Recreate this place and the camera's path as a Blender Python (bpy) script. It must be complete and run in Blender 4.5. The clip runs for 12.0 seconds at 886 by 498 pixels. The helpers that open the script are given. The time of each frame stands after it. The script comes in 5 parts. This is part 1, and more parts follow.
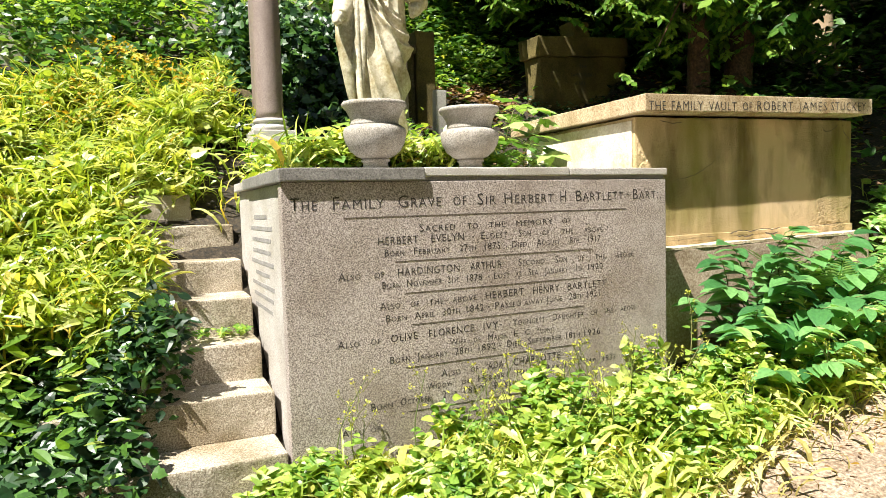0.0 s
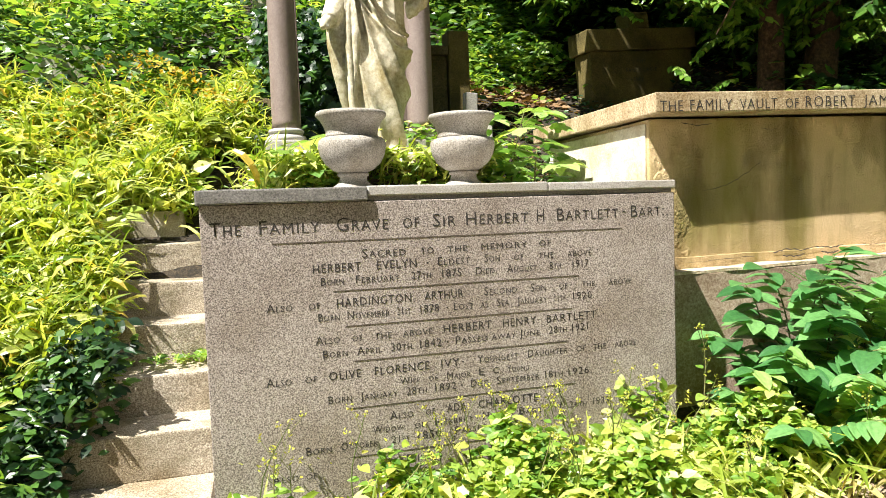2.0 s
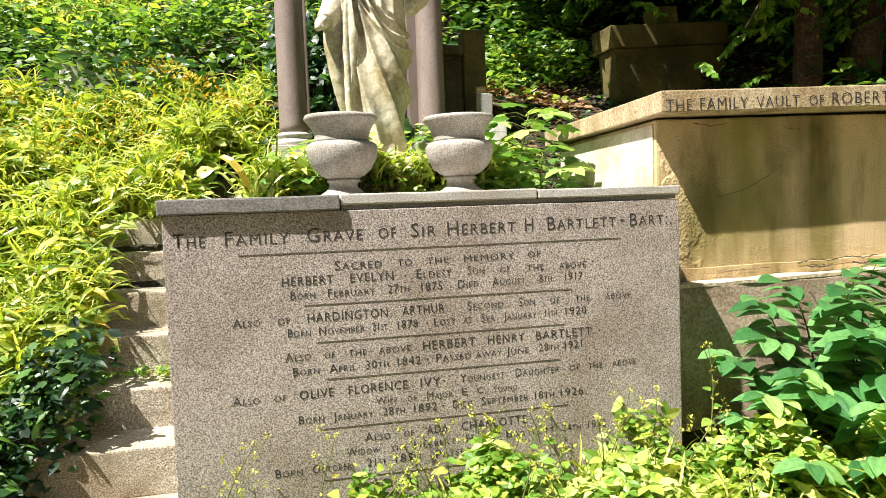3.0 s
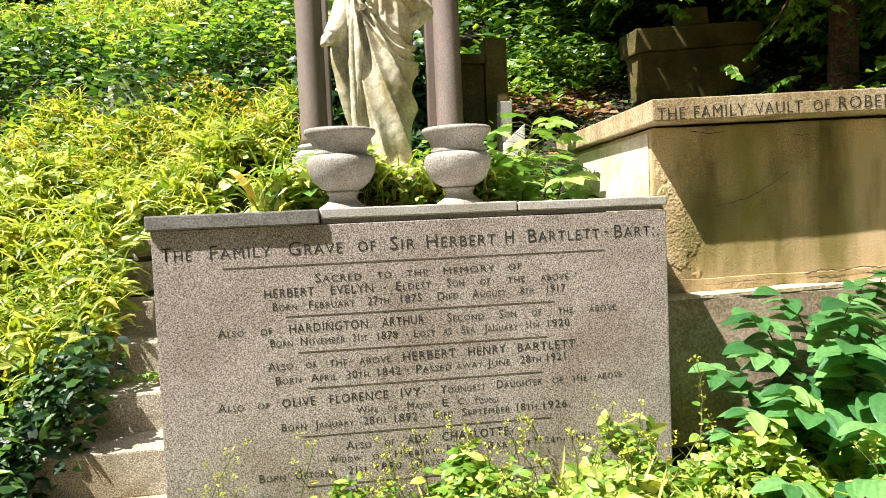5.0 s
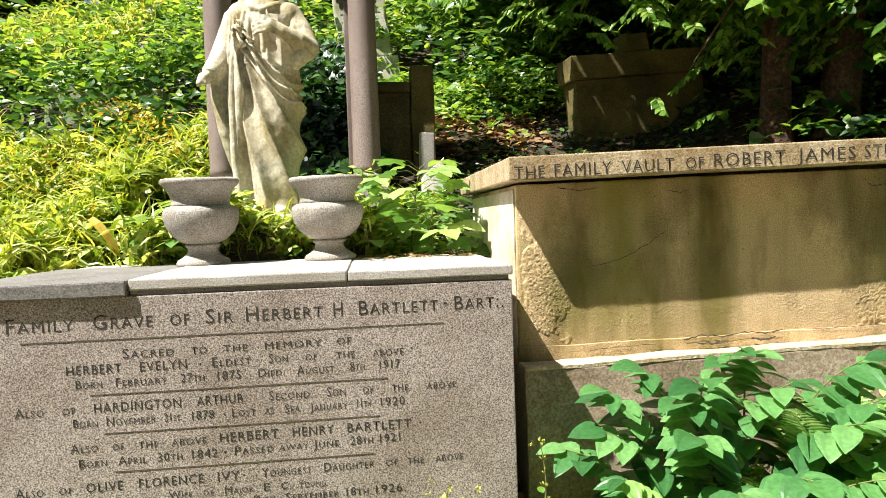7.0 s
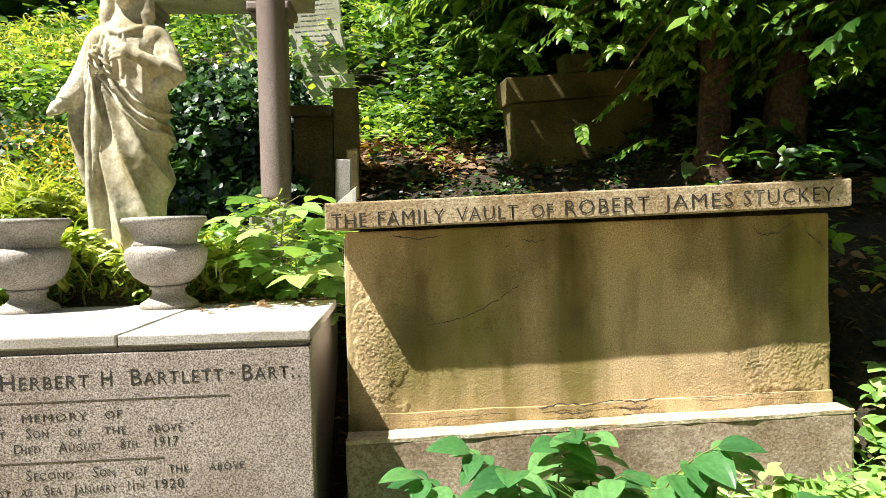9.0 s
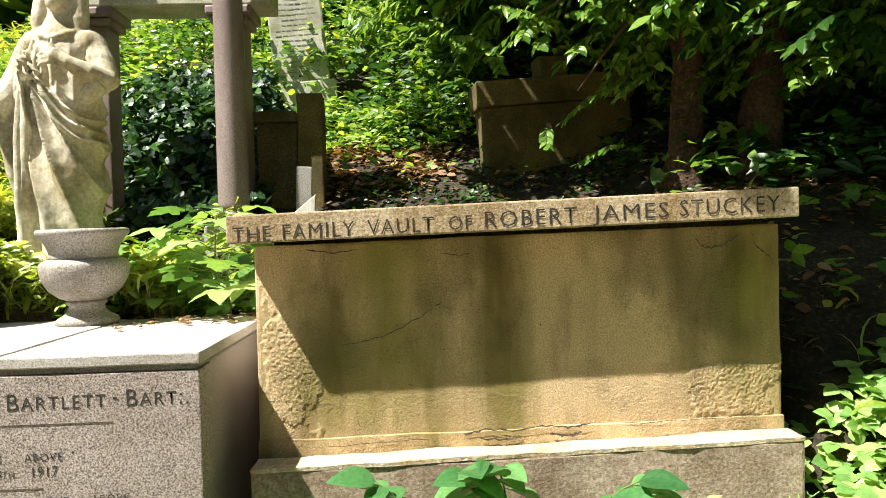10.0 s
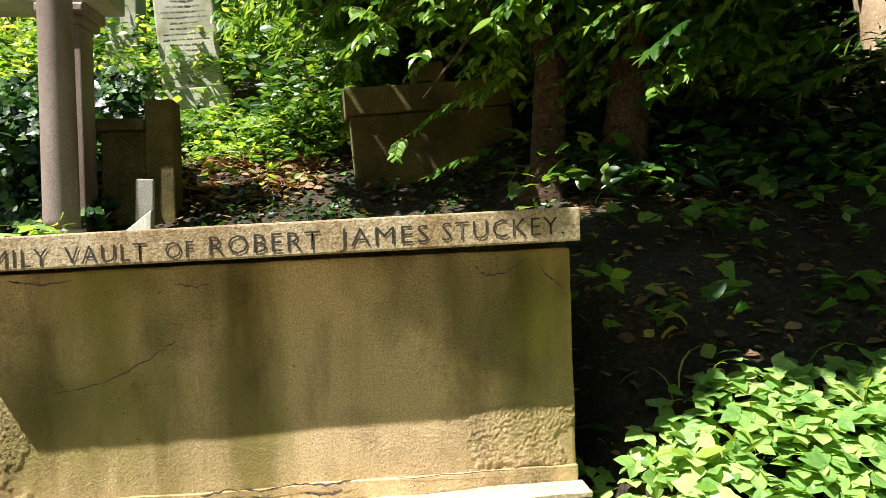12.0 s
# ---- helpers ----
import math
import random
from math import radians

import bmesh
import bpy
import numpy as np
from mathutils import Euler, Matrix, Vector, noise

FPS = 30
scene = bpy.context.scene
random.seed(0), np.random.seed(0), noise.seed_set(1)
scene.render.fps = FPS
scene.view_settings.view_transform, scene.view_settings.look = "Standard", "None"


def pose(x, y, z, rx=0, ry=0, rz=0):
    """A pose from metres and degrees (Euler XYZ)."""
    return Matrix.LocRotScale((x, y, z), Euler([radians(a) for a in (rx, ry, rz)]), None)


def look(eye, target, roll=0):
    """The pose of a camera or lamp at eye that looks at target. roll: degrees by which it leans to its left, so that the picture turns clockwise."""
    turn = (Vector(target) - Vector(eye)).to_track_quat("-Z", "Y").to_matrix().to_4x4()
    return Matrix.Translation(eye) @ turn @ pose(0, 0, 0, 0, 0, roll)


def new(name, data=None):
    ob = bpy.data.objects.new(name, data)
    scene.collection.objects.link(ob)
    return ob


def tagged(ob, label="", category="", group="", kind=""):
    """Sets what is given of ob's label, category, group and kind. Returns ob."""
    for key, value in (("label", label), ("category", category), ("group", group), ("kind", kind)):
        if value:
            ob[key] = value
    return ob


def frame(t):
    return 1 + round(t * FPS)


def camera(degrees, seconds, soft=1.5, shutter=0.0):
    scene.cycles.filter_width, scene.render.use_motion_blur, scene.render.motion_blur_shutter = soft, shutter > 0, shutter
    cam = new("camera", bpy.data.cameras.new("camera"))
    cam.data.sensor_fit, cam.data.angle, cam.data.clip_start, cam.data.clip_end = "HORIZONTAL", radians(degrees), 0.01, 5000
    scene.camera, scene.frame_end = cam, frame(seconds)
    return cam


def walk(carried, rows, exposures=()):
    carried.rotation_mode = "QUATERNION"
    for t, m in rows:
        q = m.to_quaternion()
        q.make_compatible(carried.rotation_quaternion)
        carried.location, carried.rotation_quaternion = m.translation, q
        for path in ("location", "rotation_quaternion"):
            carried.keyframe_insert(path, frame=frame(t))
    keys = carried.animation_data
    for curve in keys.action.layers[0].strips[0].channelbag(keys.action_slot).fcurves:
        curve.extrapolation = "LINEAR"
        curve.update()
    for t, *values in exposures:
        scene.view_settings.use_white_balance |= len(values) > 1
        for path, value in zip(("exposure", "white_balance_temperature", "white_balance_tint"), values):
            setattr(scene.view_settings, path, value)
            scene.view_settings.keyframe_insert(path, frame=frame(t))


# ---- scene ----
cam = camera(67.7, 12.0, soft=0.5)
METRES, EYE, TURN = 3.96, 1.485, -25.0
ROWS = [
    (0.0, 0.0, 0.0, 0.0, -0.1, -3.59, 1.66),
    (0.5, 0.0375, 0.0326, 0.0022, 2.2, -3.57, 1.82),
    (1.0, 0.0698, 0.0673, 0.0078, 4.66, -3.52, 1.78),
    (1.5, 0.1099, 0.082, 0.0128, 7.1, -3.49, 1.77),
    (2.0, 0.1488, 0.0921, 0.0178, 9.16, -3.41, 1.96),
    (2.5, 0.1782, 0.1157, 0.0196, 11.21, -3.32, 2.08),
    (3.0, 0.2012, 0.1426, 0.0233, 13.09, -3.2, 2.07),
    (5.0, 0.2739, 0.1545, 0.0293, 18.19, -2.71, 2.46),
    (5.5, 0.2964, 0.179, 0.0333, 18.42, -2.63, 2.53),
    (6.0, 0.3281, 0.2151, 0.0444, 18.3, -2.67, 2.53),
    (6.5, 0.3728, 0.2372, 0.0609, 18.44, -2.67, 2.22),
    (7.0, 0.4113, 0.2493, 0.0831, 18.72, -2.52, 1.95),
    (9.0, 0.5608, 0.3826, 0.1149, 20.82, -1.53, 1.38),
    (9.5, 0.5951, 0.413, 0.1157, 21.5, -1.3, 1.36),
    (10.0, 0.6255, 0.4495, 0.1202, 22.12, -1.1, 1.51),
    (10.5, 0.661, 0.4801, 0.1229, 22.66, -0.96, 1.38),
    (11.0, 0.7033, 0.5085, 0.1273, 22.68, -0.82, 1.52),
    (11.5, 0.7307, 0.5383, 0.1294, 21.03, -0.54, 1.62),
    (12.0, 0.7576, 0.5822, 0.129, 19.33, -0.39, 1.72),
]
EXPOSURES = [(0.0, 1.45, 6350, 13), (5.0, 1.42, 6350, 13), (7.0, 1.36, 6350, 13), (9.0, 1.42, 6350, 13), (12.0, 1.45, 6350, 13)]
walk(cam, [(t, pose(0, 0, EYE, 0, 0, TURN) @ pose(METRES * x, METRES * y, METRES * z, 90 + pitch, roll, yaw)) for t, x, y, z, yaw, pitch, roll in ROWS], EXPOSURES)

# ---- light ----
SUN_DIR = Vector((-0.26, -0.125, 0.47)).normalized()   # towards the sun
world = bpy.data.worlds.new("sky")
scene.world = world
world.use_nodes = True
sky = world.node_tree.nodes.new("ShaderNodeTexSky")
sky.sky_type, sky.sun_disc = "NISHITA", False
sky.sun_elevation = math.asin(SUN_DIR.z)
sky.sun_rotation = math.atan2(SUN_DIR.x, SUN_DIR.y) % (2 * math.pi)
world.node_tree.links.new(sky.outputs[0], world.node_tree.nodes["Background"].inputs["Color"])
world.node_tree.nodes["Background"].inputs["Strength"].default_value = 0.05
sun = new("sun", bpy.data.lights.new("sun", "SUN"))
sun.data.energy, sun.data.angle, sun.data.color = 5.0, radians(0.5), (1.0, 0.965, 0.86)
sun.matrix_world = look(SUN_DIR * 30, (0, 0, 0))

rng = np.random.default_rng(7)


# ---- materials ----
def nodes_of(name):
    m = bpy.data.materials.new(name)
    m.use_nodes = True
    return m, m.node_tree.nodes, m.node_tree.links, m.node_tree.nodes["Principled BSDF"]


def noise_node(nodes, links, pos, scale, detail=4.0, rough=0.6, stretch=(1, 1, 1)):
    mp = nodes.new("ShaderNodeMapping")
    mp.inputs["Scale"].default_value = stretch
    links.new(pos, mp.inputs["Vector"])
    n = nodes.new("ShaderNodeTexNoise")
    n.inputs["Scale"].default_value, n.inputs["Detail"].default_value, n.inputs["Roughness"].default_value = scale, detail, rough
    links.new(mp.outputs[0], n.inputs["Vector"])
    return n.outputs["Fac"]


def ramp(nodes, links, fac, stops):
    r = nodes.new("ShaderNodeValToRGB")
    while len(r.color_ramp.elements) < len(stops):
        r.color_ramp.elements.new(0.5)
    for e, (p, c) in zip(r.color_ramp.elements, stops):
        e.position, e.color = p, (*c, 1) if len(c) == 3 else c
    links.new(fac, r.inputs["Fac"])
    return r.outputs["Color"]


def mixed(nodes, links, fac, a, b, mode="MIX"):
    n = nodes.new("ShaderNodeMix")
    n.data_type, n.blend_type = "RGBA", mode
    for sock, v in ((n.inputs[0], fac), (n.inputs[6], a), (n.inputs[7], b)):
        if isinstance(v, (int, float)):
            sock.default_value = v
        elif isinstance(v, tuple):
            sock.default_value = (*v, 1)
        else:
            links.new(v, sock)
    return n.outputs[2]


def stone(name, grain, stain, grain_scale, stain_scale, rough, bump, extra=None, stretch=(1, 1, 1), coarse=0.0):
    """Stone or concrete: a fine grain of several colours, broad stains, and relief."""
    m, nodes, links, bsdf = nodes_of(name)
    pos = nodes.new("ShaderNodeNewGeometry").outputs["Position"]
    fine = noise_node(nodes, links, pos, grain_scale, 2.0, 0.7)
    col = ramp(nodes, links, fine, grain)
    broad = noise_node(nodes, links, pos, stain_scale, 6.0, 0.62, stretch)
    col = mixed(nodes, links, ramp(nodes, links, broad, [(0.42, (0, 0, 0)), (0.68, (1, 1, 1))]), col, mixed(nodes, links, 1.0, col, stain, "MULTIPLY"))
    if extra:
        tone, scale, lo, hi, st = extra
        patch = noise_node(nodes, links, pos, scale, 5.0, 0.65, st)
        col = mixed(nodes, links, ramp(nodes, links, patch, [(lo, (0, 0, 0)), (hi, (1, 1, 1))]), col, tone)
    links.new(col, bsdf.inputs["Base Color"])
    bsdf.inputs["Roughness"].default_value = rough
    b = nodes.new("ShaderNodeBump")
    b.inputs["Strength"].default_value, b.inputs["Distance"].default_value = bump, 0.004
    links.new(fine, b.inputs["Height"])
    if coarse:
        c = nodes.new("ShaderNodeBump")
        c.inputs["Strength"].default_value, c.inputs["Distance"].default_value = coarse, 0.03
        links.new(noise_node(nodes, links, pos, 24, 6, 0.7), c.inputs["Height"])
        links.new(b.outputs[0], c.inputs["Normal"])
        b = c
    links.new(b.outputs[0], bsdf.inputs["Normal"])
    return m


def leaf_mat(name, dark, mid, light, gloss=0.45, through_light=0.45, old=None):
    """Leaves: every leaf its own tint, light coming through the blade."""
    m, nodes, links, bsdf = nodes_of(name)
    geo = nodes.new("ShaderNodeNewGeometry")
    stops = [(0.0, dark), (0.5, mid), (0.93, light)]
    if old:
        stops.append((1.0, old))
    own = nodes.new("ShaderNodeMath")
    own.operation = "ADD"
    links.new(geo.outputs["Random Per Island"], own.inputs[0])
    links.new(nodes.new("ShaderNodeObjectInfo").outputs["Random"], own.inputs[1])
    frac = nodes.new("ShaderNodeMath")
    frac.operation = "FRACT"
    links.new(own.outputs[0], frac.inputs[0])
    col = ramp(nodes, links, frac.outputs[0], stops)
    vein = noise_node(nodes, links, geo.outputs["Position"], 60, 3)
    col = mixed(nodes, links, 0.6, col, ramp(nodes, links, vein, [(0.3, (0.6, 0.62, 0.55)), (0.7, (1.2, 1.2, 1.15))]), "MULTIPLY")
    links.new(col, bsdf.inputs["Base Color"])
    bsdf.inputs["Roughness"].default_value = gloss
    tr = nodes.new("ShaderNodeBsdfTranslucent")
    links.new(mixed(nodes, links, 1.0, col, (1.5, 1.4, 0.6), "MULTIPLY"), tr.inputs["Color"])
    mx = nodes.new("ShaderNodeMixShader")
    mx.inputs[0].default_value = through_light
    links.new(bsdf.outputs[0], mx.inputs[1])
    links.new(tr.outputs[0], mx.inputs[2])
    links.new(mx.outputs[0], nodes["Material Output"].inputs["Surface"])
    return m


def vault_render():
    """Old render: sandy ground, upright streaks of algae and rust, and patches where the coarse aggregate shows."""
    m, nodes, links, bsdf = nodes_of("vault_render")
    pos = nodes.new("ShaderNodeNewGeometry").outputs["Position"]
    fine = noise_node(nodes, links, pos, 180, 3.0, 0.7)
    col = ramp(nodes, links, fine, [(0.3, (0.42, 0.29, 0.14)), (0.5, (0.63, 0.455, 0.25)), (0.7, (0.83, 0.64, 0.41))])
    streak = noise_node(nodes, links, pos, 3.4, 4.0, 0.55, (1, 1, 0.16))
    col = mixed(nodes, links, ramp(nodes, links, streak, [(0.38, (0.85, 0.85, 0.85)), (0.56, (0, 0, 0))]), col, (0.165, 0.132, 0.024))
    broad = noise_node(nodes, links, pos, 1.9, 3.0, 0.5, (1.2, 1, 0.7))
    col = mixed(nodes, links, ramp(nodes, links, broad, [(0.47, (0, 0, 0)), (0.66, (0.7, 0.7, 0.7))]), col, (0.22, 0.20, 0.028))
    rust = noise_node(nodes, links, pos, 4.3, 5.0, 0.6, (1, 1, 0.4))
    col = mixed(nodes, links, ramp(nodes, links, rust, [(0.52, (0, 0, 0)), (0.68, (0.7, 0.7, 0.7))]), col, (0.15, 0.085, 0.02))
    speck = noise_node(nodes, links, pos, 42, 3.0, 0.8)
    col = mixed(nodes, links, ramp(nodes, links, speck, [(0.66, (0, 0, 0)), (0.72, (0.8, 0.8, 0.8))]), col, (0.07, 0.05, 0.02))
    links.new(col, bsdf.inputs["Base Color"])
    bsdf.inputs["Roughness"].default_value = 0.95
    where = ramp(nodes, links, noise_node(nodes, links, pos, 2.3, 3.0, 0.6), [(0.45, (0.10, 0.10, 0.10)), (0.62, (1, 1, 1))])
    lumps = noise_node(nodes, links, pos, 85, 4.0, 0.75)
    high = mixed(nodes, links, where, (0.5, 0.5, 0.5), lumps)
    b = nodes.new("ShaderNodeBump")
    b.inputs["Strength"].default_value, b.inputs["Distance"].default_value = 1.0, 0.035
    links.new(high, b.inputs["Height"])
    links.new(b.outputs[0], bsdf.inputs["Normal"])
    return m


GRANITE = stone("grey_granite", [(0.34, (0.085, 0.07, 0.06)), (0.5, (0.34, 0.285, 0.255)), (0.66, (0.60, 0.54, 0.50))], (0.70, 0.66, 0.61), 185, 2.4, 0.6, 0.25)
URN_STONE = stone("urn_granite", [(0.3, (0.17, 0.15, 0.13)), (0.5, (0.36, 0.33, 0.29)), (0.7, (0.54, 0.50, 0.45))], (0.62, 0.58, 0.50), 150, 5.0, 0.7, 0.35)
GRANITE_LIGHT = stone("pale_granite", [(0.3, (0.27, 0.25, 0.23)), (0.5, (0.46, 0.43, 0.40)), (0.7, (0.62, 0.59, 0.56))], (0.75, 0.72, 0.66), 170, 4.0, 0.65, 0.3)
SLATE_CAP = stone("dark_coping_stone", [(0.3, (0.09, 0.085, 0.08)), (0.7, (0.30, 0.28, 0.26))], (0.7, 0.7, 0.66), 150, 5.0, 0.7, 0.4)
STEP_STONE = stone("step_stone", [(0.32, (0.16, 0.13, 0.09)), (0.5, (0.39, 0.33, 0.25)), (0.68, (0.66, 0.60, 0.49))], (0.56, 0.50, 0.38), 160, 3.2, 0.85, 0.7, ((0.12, 0.105, 0.045), 6.0, 0.50, 0.74, (1, 1, 1)), coarse=0.25)
VAULT_STONE = vault_render()
# Pale tone that puts the sun's glare on the plinth top into colour.
LEDGE_STONE = stone("sunlit_ledge_stone", [(0.3, (0.46, 0.36, 0.23)), (0.7, (0.80, 0.70, 0.53))], (0.6, 0.5, 0.36), 70, 7.0, 0.95, 0.8, coarse=0.5)
# Paler copy of the render: direct sun on the side wall as colour.
SUNLIT_RENDER = stone("sunlit_render", [(0.3, (0.56, 0.48, 0.36)), (0.7, (0.82, 0.76, 0.64))], (0.72, 0.64, 0.48), 80, 5.0, 0.95, 0.5, coarse=0.15)
CAP_STONE = stone("tooled_coping", [(0.3, (0.26, 0.185, 0.10)), (0.5, (0.46, 0.36, 0.22)), (0.7, (0.64, 0.54, 0.38))], (0.55, 0.45, 0.30), 120, 5.0, 0.9, 0.5, stretch=(1, 1, 0.3))
PLINTH_STONE = stone("stained_plinth", [(0.3, (0.27, 0.19, 0.13)), (0.5, (0.43, 0.33, 0.24)), (0.7, (0.60, 0.50, 0.40))], (0.55, 0.48, 0.40), 100, 3.0, 0.95, 0.5, ((0.16, 0.13, 0.06), 3.5, 0.55, 0.75, (1, 1, 0.6)))
COLUMN_STONE = stone("pinkish_granite", [(0.3, (0.17, 0.125, 0.11)), (0.5, (0.29, 0.225, 0.20)), (0.7, (0.40, 0.33, 0.30))], (0.55, 0.5, 0.46), 150, 2.5, 0.5, 0.15, stretch=(1, 1, 0.3))
STATUE_STONE = stone("weathered_marble", [(0.3, (0.47, 0.41, 0.28)), (0.5, (0.61, 0.555, 0.41)), (0.7, (0.72, 0.675, 0.53))], (0.52, 0.45, 0.27), 60, 5.0, 0.75, 0.3, ((0.12, 0.105, 0.055), 9.0, 0.54, 0.74, (1, 1, 0.5)))
# Olive stone with the tree's deep shade put into its base colour.
OLIVE_STONE = stone("olive_sandstone_darkened", [(0.3, (0.085, 0.065, 0.016)), (0.5, (0.14, 0.108, 0.028)), (0.7, (0.20, 0.155, 0.05))], (0.30, 0.30, 0.18), 90, 2.2, 0.95, 0.5, ((0.06, 0.05, 0.02), 3.0, 0.5, 0.72, (1, 1, 0.5)), coarse=0.2)
# Mossy stain over a base lowered to carry shade.
DARK_STONE = stone("mossy_sandstone_darkened", [(0.3, (0.075, 0.058, 0.03)), (0.5, (0.15, 0.115, 0.06)), (0.7, (0.23, 0.18, 0.10))], (0.42, 0.42, 0.25), 90, 3.0, 0.95, 0.5)
WHITE_STONE = stone("bleached_marble", [(0.3, (0.60, 0.57, 0.50)), (0.7, (0.80, 0.78, 0.72))], (0.7, 0.68, 0.6), 90, 6.0, 0.8, 0.3)
PALE_STONE = stone("lichened_headstone", [(0.3, (0.36, 0.34, 0.27)), (0.5, (0.5, 0.48, 0.38)), (0.7, (0.6, 0.58, 0.48))], (0.6, 0.62, 0.45), 80, 4.0, 0.9, 0.3)
# Soil tones lowered so the colour itself carries the deep tree shade.
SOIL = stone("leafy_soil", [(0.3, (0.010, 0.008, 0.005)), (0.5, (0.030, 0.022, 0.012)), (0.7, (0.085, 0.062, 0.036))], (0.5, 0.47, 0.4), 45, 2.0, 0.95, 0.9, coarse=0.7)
PATH_SOIL = stone("trodden_path", [(0.3, (0.13, 0.092, 0.060)), (0.5, (0.29, 0.22, 0.155)), (0.7, (0.50, 0.41, 0.31))], (0.5, 0.44, 0.34), 70, 3.0, 0.95, 0.7, coarse=0.4)
BARK = stone("reddish_bark", [(0.3, (0.03, 0.017, 0.010)), (0.5, (0.085, 0.045, 0.025)), (0.7, (0.17, 0.10, 0.06))], (0.5, 0.45, 0.4), 40, 6.0, 0.95, 0.9, stretch=(1, 1, 0.2), coarse=0.6)
PALE_BARK = stone("flaking_pale_bark", [(0.3, (0.38, 0.27, 0.16)), (0.7, (0.60, 0.47, 0.32))], (0.6, 0.5, 0.4), 40, 5.0, 0.9, 0.5, ((0.09, 0.055, 0.03), 5.0, 0.55, 0.62, (1, 1, 0.6)), coarse=0.3)
# Letters aren't cut in; the shade of their grooves is painted dark.
LETTER = stone("groove_shade_dark", [(0.3, (0.018, 0.016, 0.014)), (0.7, (0.06, 0.052, 0.045))], (0.6, 0.6, 0.6), 120, 9, 0.9, 0.1)
LETTER_PALE = stone("engraved_pale", [(0.35, (0.18, 0.17, 0.16)), (0.65, (0.34, 0.32, 0.30))], (0.7, 0.7, 0.7), 120, 9, 0.9, 0.1)
LETTER_WORN = stone("engraved_worn", [(0.35, (0.05, 0.04, 0.03)), (0.65, (0.16, 0.13, 0.10))], (0.6, 0.6, 0.6), 120, 9, 0.9, 0.1)
# The lightest stop puts white sun highlights into some blades.
GRASS = leaf_mat("yellow_green_grass", (0.11, 0.20, 0.014), (0.35, 0.43, 0.06), (0.68, 0.70, 0.24), 0.38, 0.45, (0.62, 0.42, 0.06))
WEED = leaf_mat("fresh_weed_leaf", (0.085, 0.20, 0.025), (0.20, 0.36, 0.05), (0.42, 0.53, 0.11), 0.42, 0.45, (0.56, 0.50, 0.12))
# Pale tints stand in for sun highlights on leaves among the grass.
HERB = leaf_mat("sunlit_herb_leaf", (0.10, 0.20, 0.02), (0.34, 0.44, 0.06), (0.68, 0.72, 0.28), 0.36, 0.4, (0.70, 0.66, 0.34))
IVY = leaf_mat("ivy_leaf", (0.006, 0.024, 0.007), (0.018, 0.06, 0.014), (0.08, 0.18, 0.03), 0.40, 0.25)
BROAD = leaf_mat("broad_leaf", (0.045, 0.15, 0.05), (0.10, 0.27, 0.085), (0.20, 0.40, 0.14), 0.32, 0.4)
ELDER = leaf_mat("pale_ground_leaf", (0.15, 0.30, 0.08), (0.28, 0.47, 0.13), (0.45, 0.60, 0.22), 0.34, 0.4)
SHRUB = leaf_mat("shrub_leaf", (0.02, 0.07, 0.012), (0.07, 0.17, 0.025), (0.24, 0.36, 0.05), 0.33, 0.4)
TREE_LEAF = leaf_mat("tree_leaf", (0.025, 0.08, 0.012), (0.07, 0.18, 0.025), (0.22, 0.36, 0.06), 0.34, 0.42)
# Brighter copy of tree_leaf: sunlight on the sprays is put into the colour.
SUNLIT_LEAF = leaf_mat("sunlit_leaf_tint", (0.05, 0.13, 0.015), (0.14, 0.28, 0.035), (0.32, 0.46, 0.09), 0.32, 0.45)
LITTER = leaf_mat("fallen_leaf", (0.06, 0.03, 0.015), (0.20, 0.11, 0.05), (0.36, 0.23, 0.11), 0.7, 0.15, (0.5, 0.3, 0.03))
DRY = leaf_mat("dry_grass_blade", (0.24, 0.19, 0.05), (0.42, 0.36, 0.12), (0.58, 0.54, 0.24), 0.6, 0.25)
UMBEL = leaf_mat("green_yellow_umbel", (0.26, 0.30, 0.03), (0.42, 0.44, 0.06), (0.58, 0.52, 0.10), 0.6, 0.3)
STALK = leaf_mat("plant_stalk", (0.10, 0.14, 0.03), (0.17, 0.20, 0.05), (0.22, 0.20, 0.08), 0.6, 0.1)
BUD = leaf_mat("yellow_flower_bud", (0.32, 0.26, 0.03), (0.50, 0.36, 0.03), (0.60, 0.34, 0.03), 0.6, 0.3)


# ---- small makers ----
def part(name, bm, material, parent=None, label="", smooth=False):
    me = bpy.data.meshes.new(name)
    if isinstance(bm, bmesh.types.BMesh):
        bm.to_mesh(me)
        bm.free()
    else:
        me.from_pydata(*bm)
    me.materials.append(material)
    if smooth:
        me.shade_smooth()
    ob = new(name, me)
    ob.parent = parent
    if label:
        ob["label"] = label
    return ob


def thing(name, at, label, category, group="", kind=""):
    ob = tagged(new(name), label, category, group, kind)
    ob.matrix_basis = at
    ob.empty_display_size = 0.1
    bpy.context.view_layer.update()
    return ob


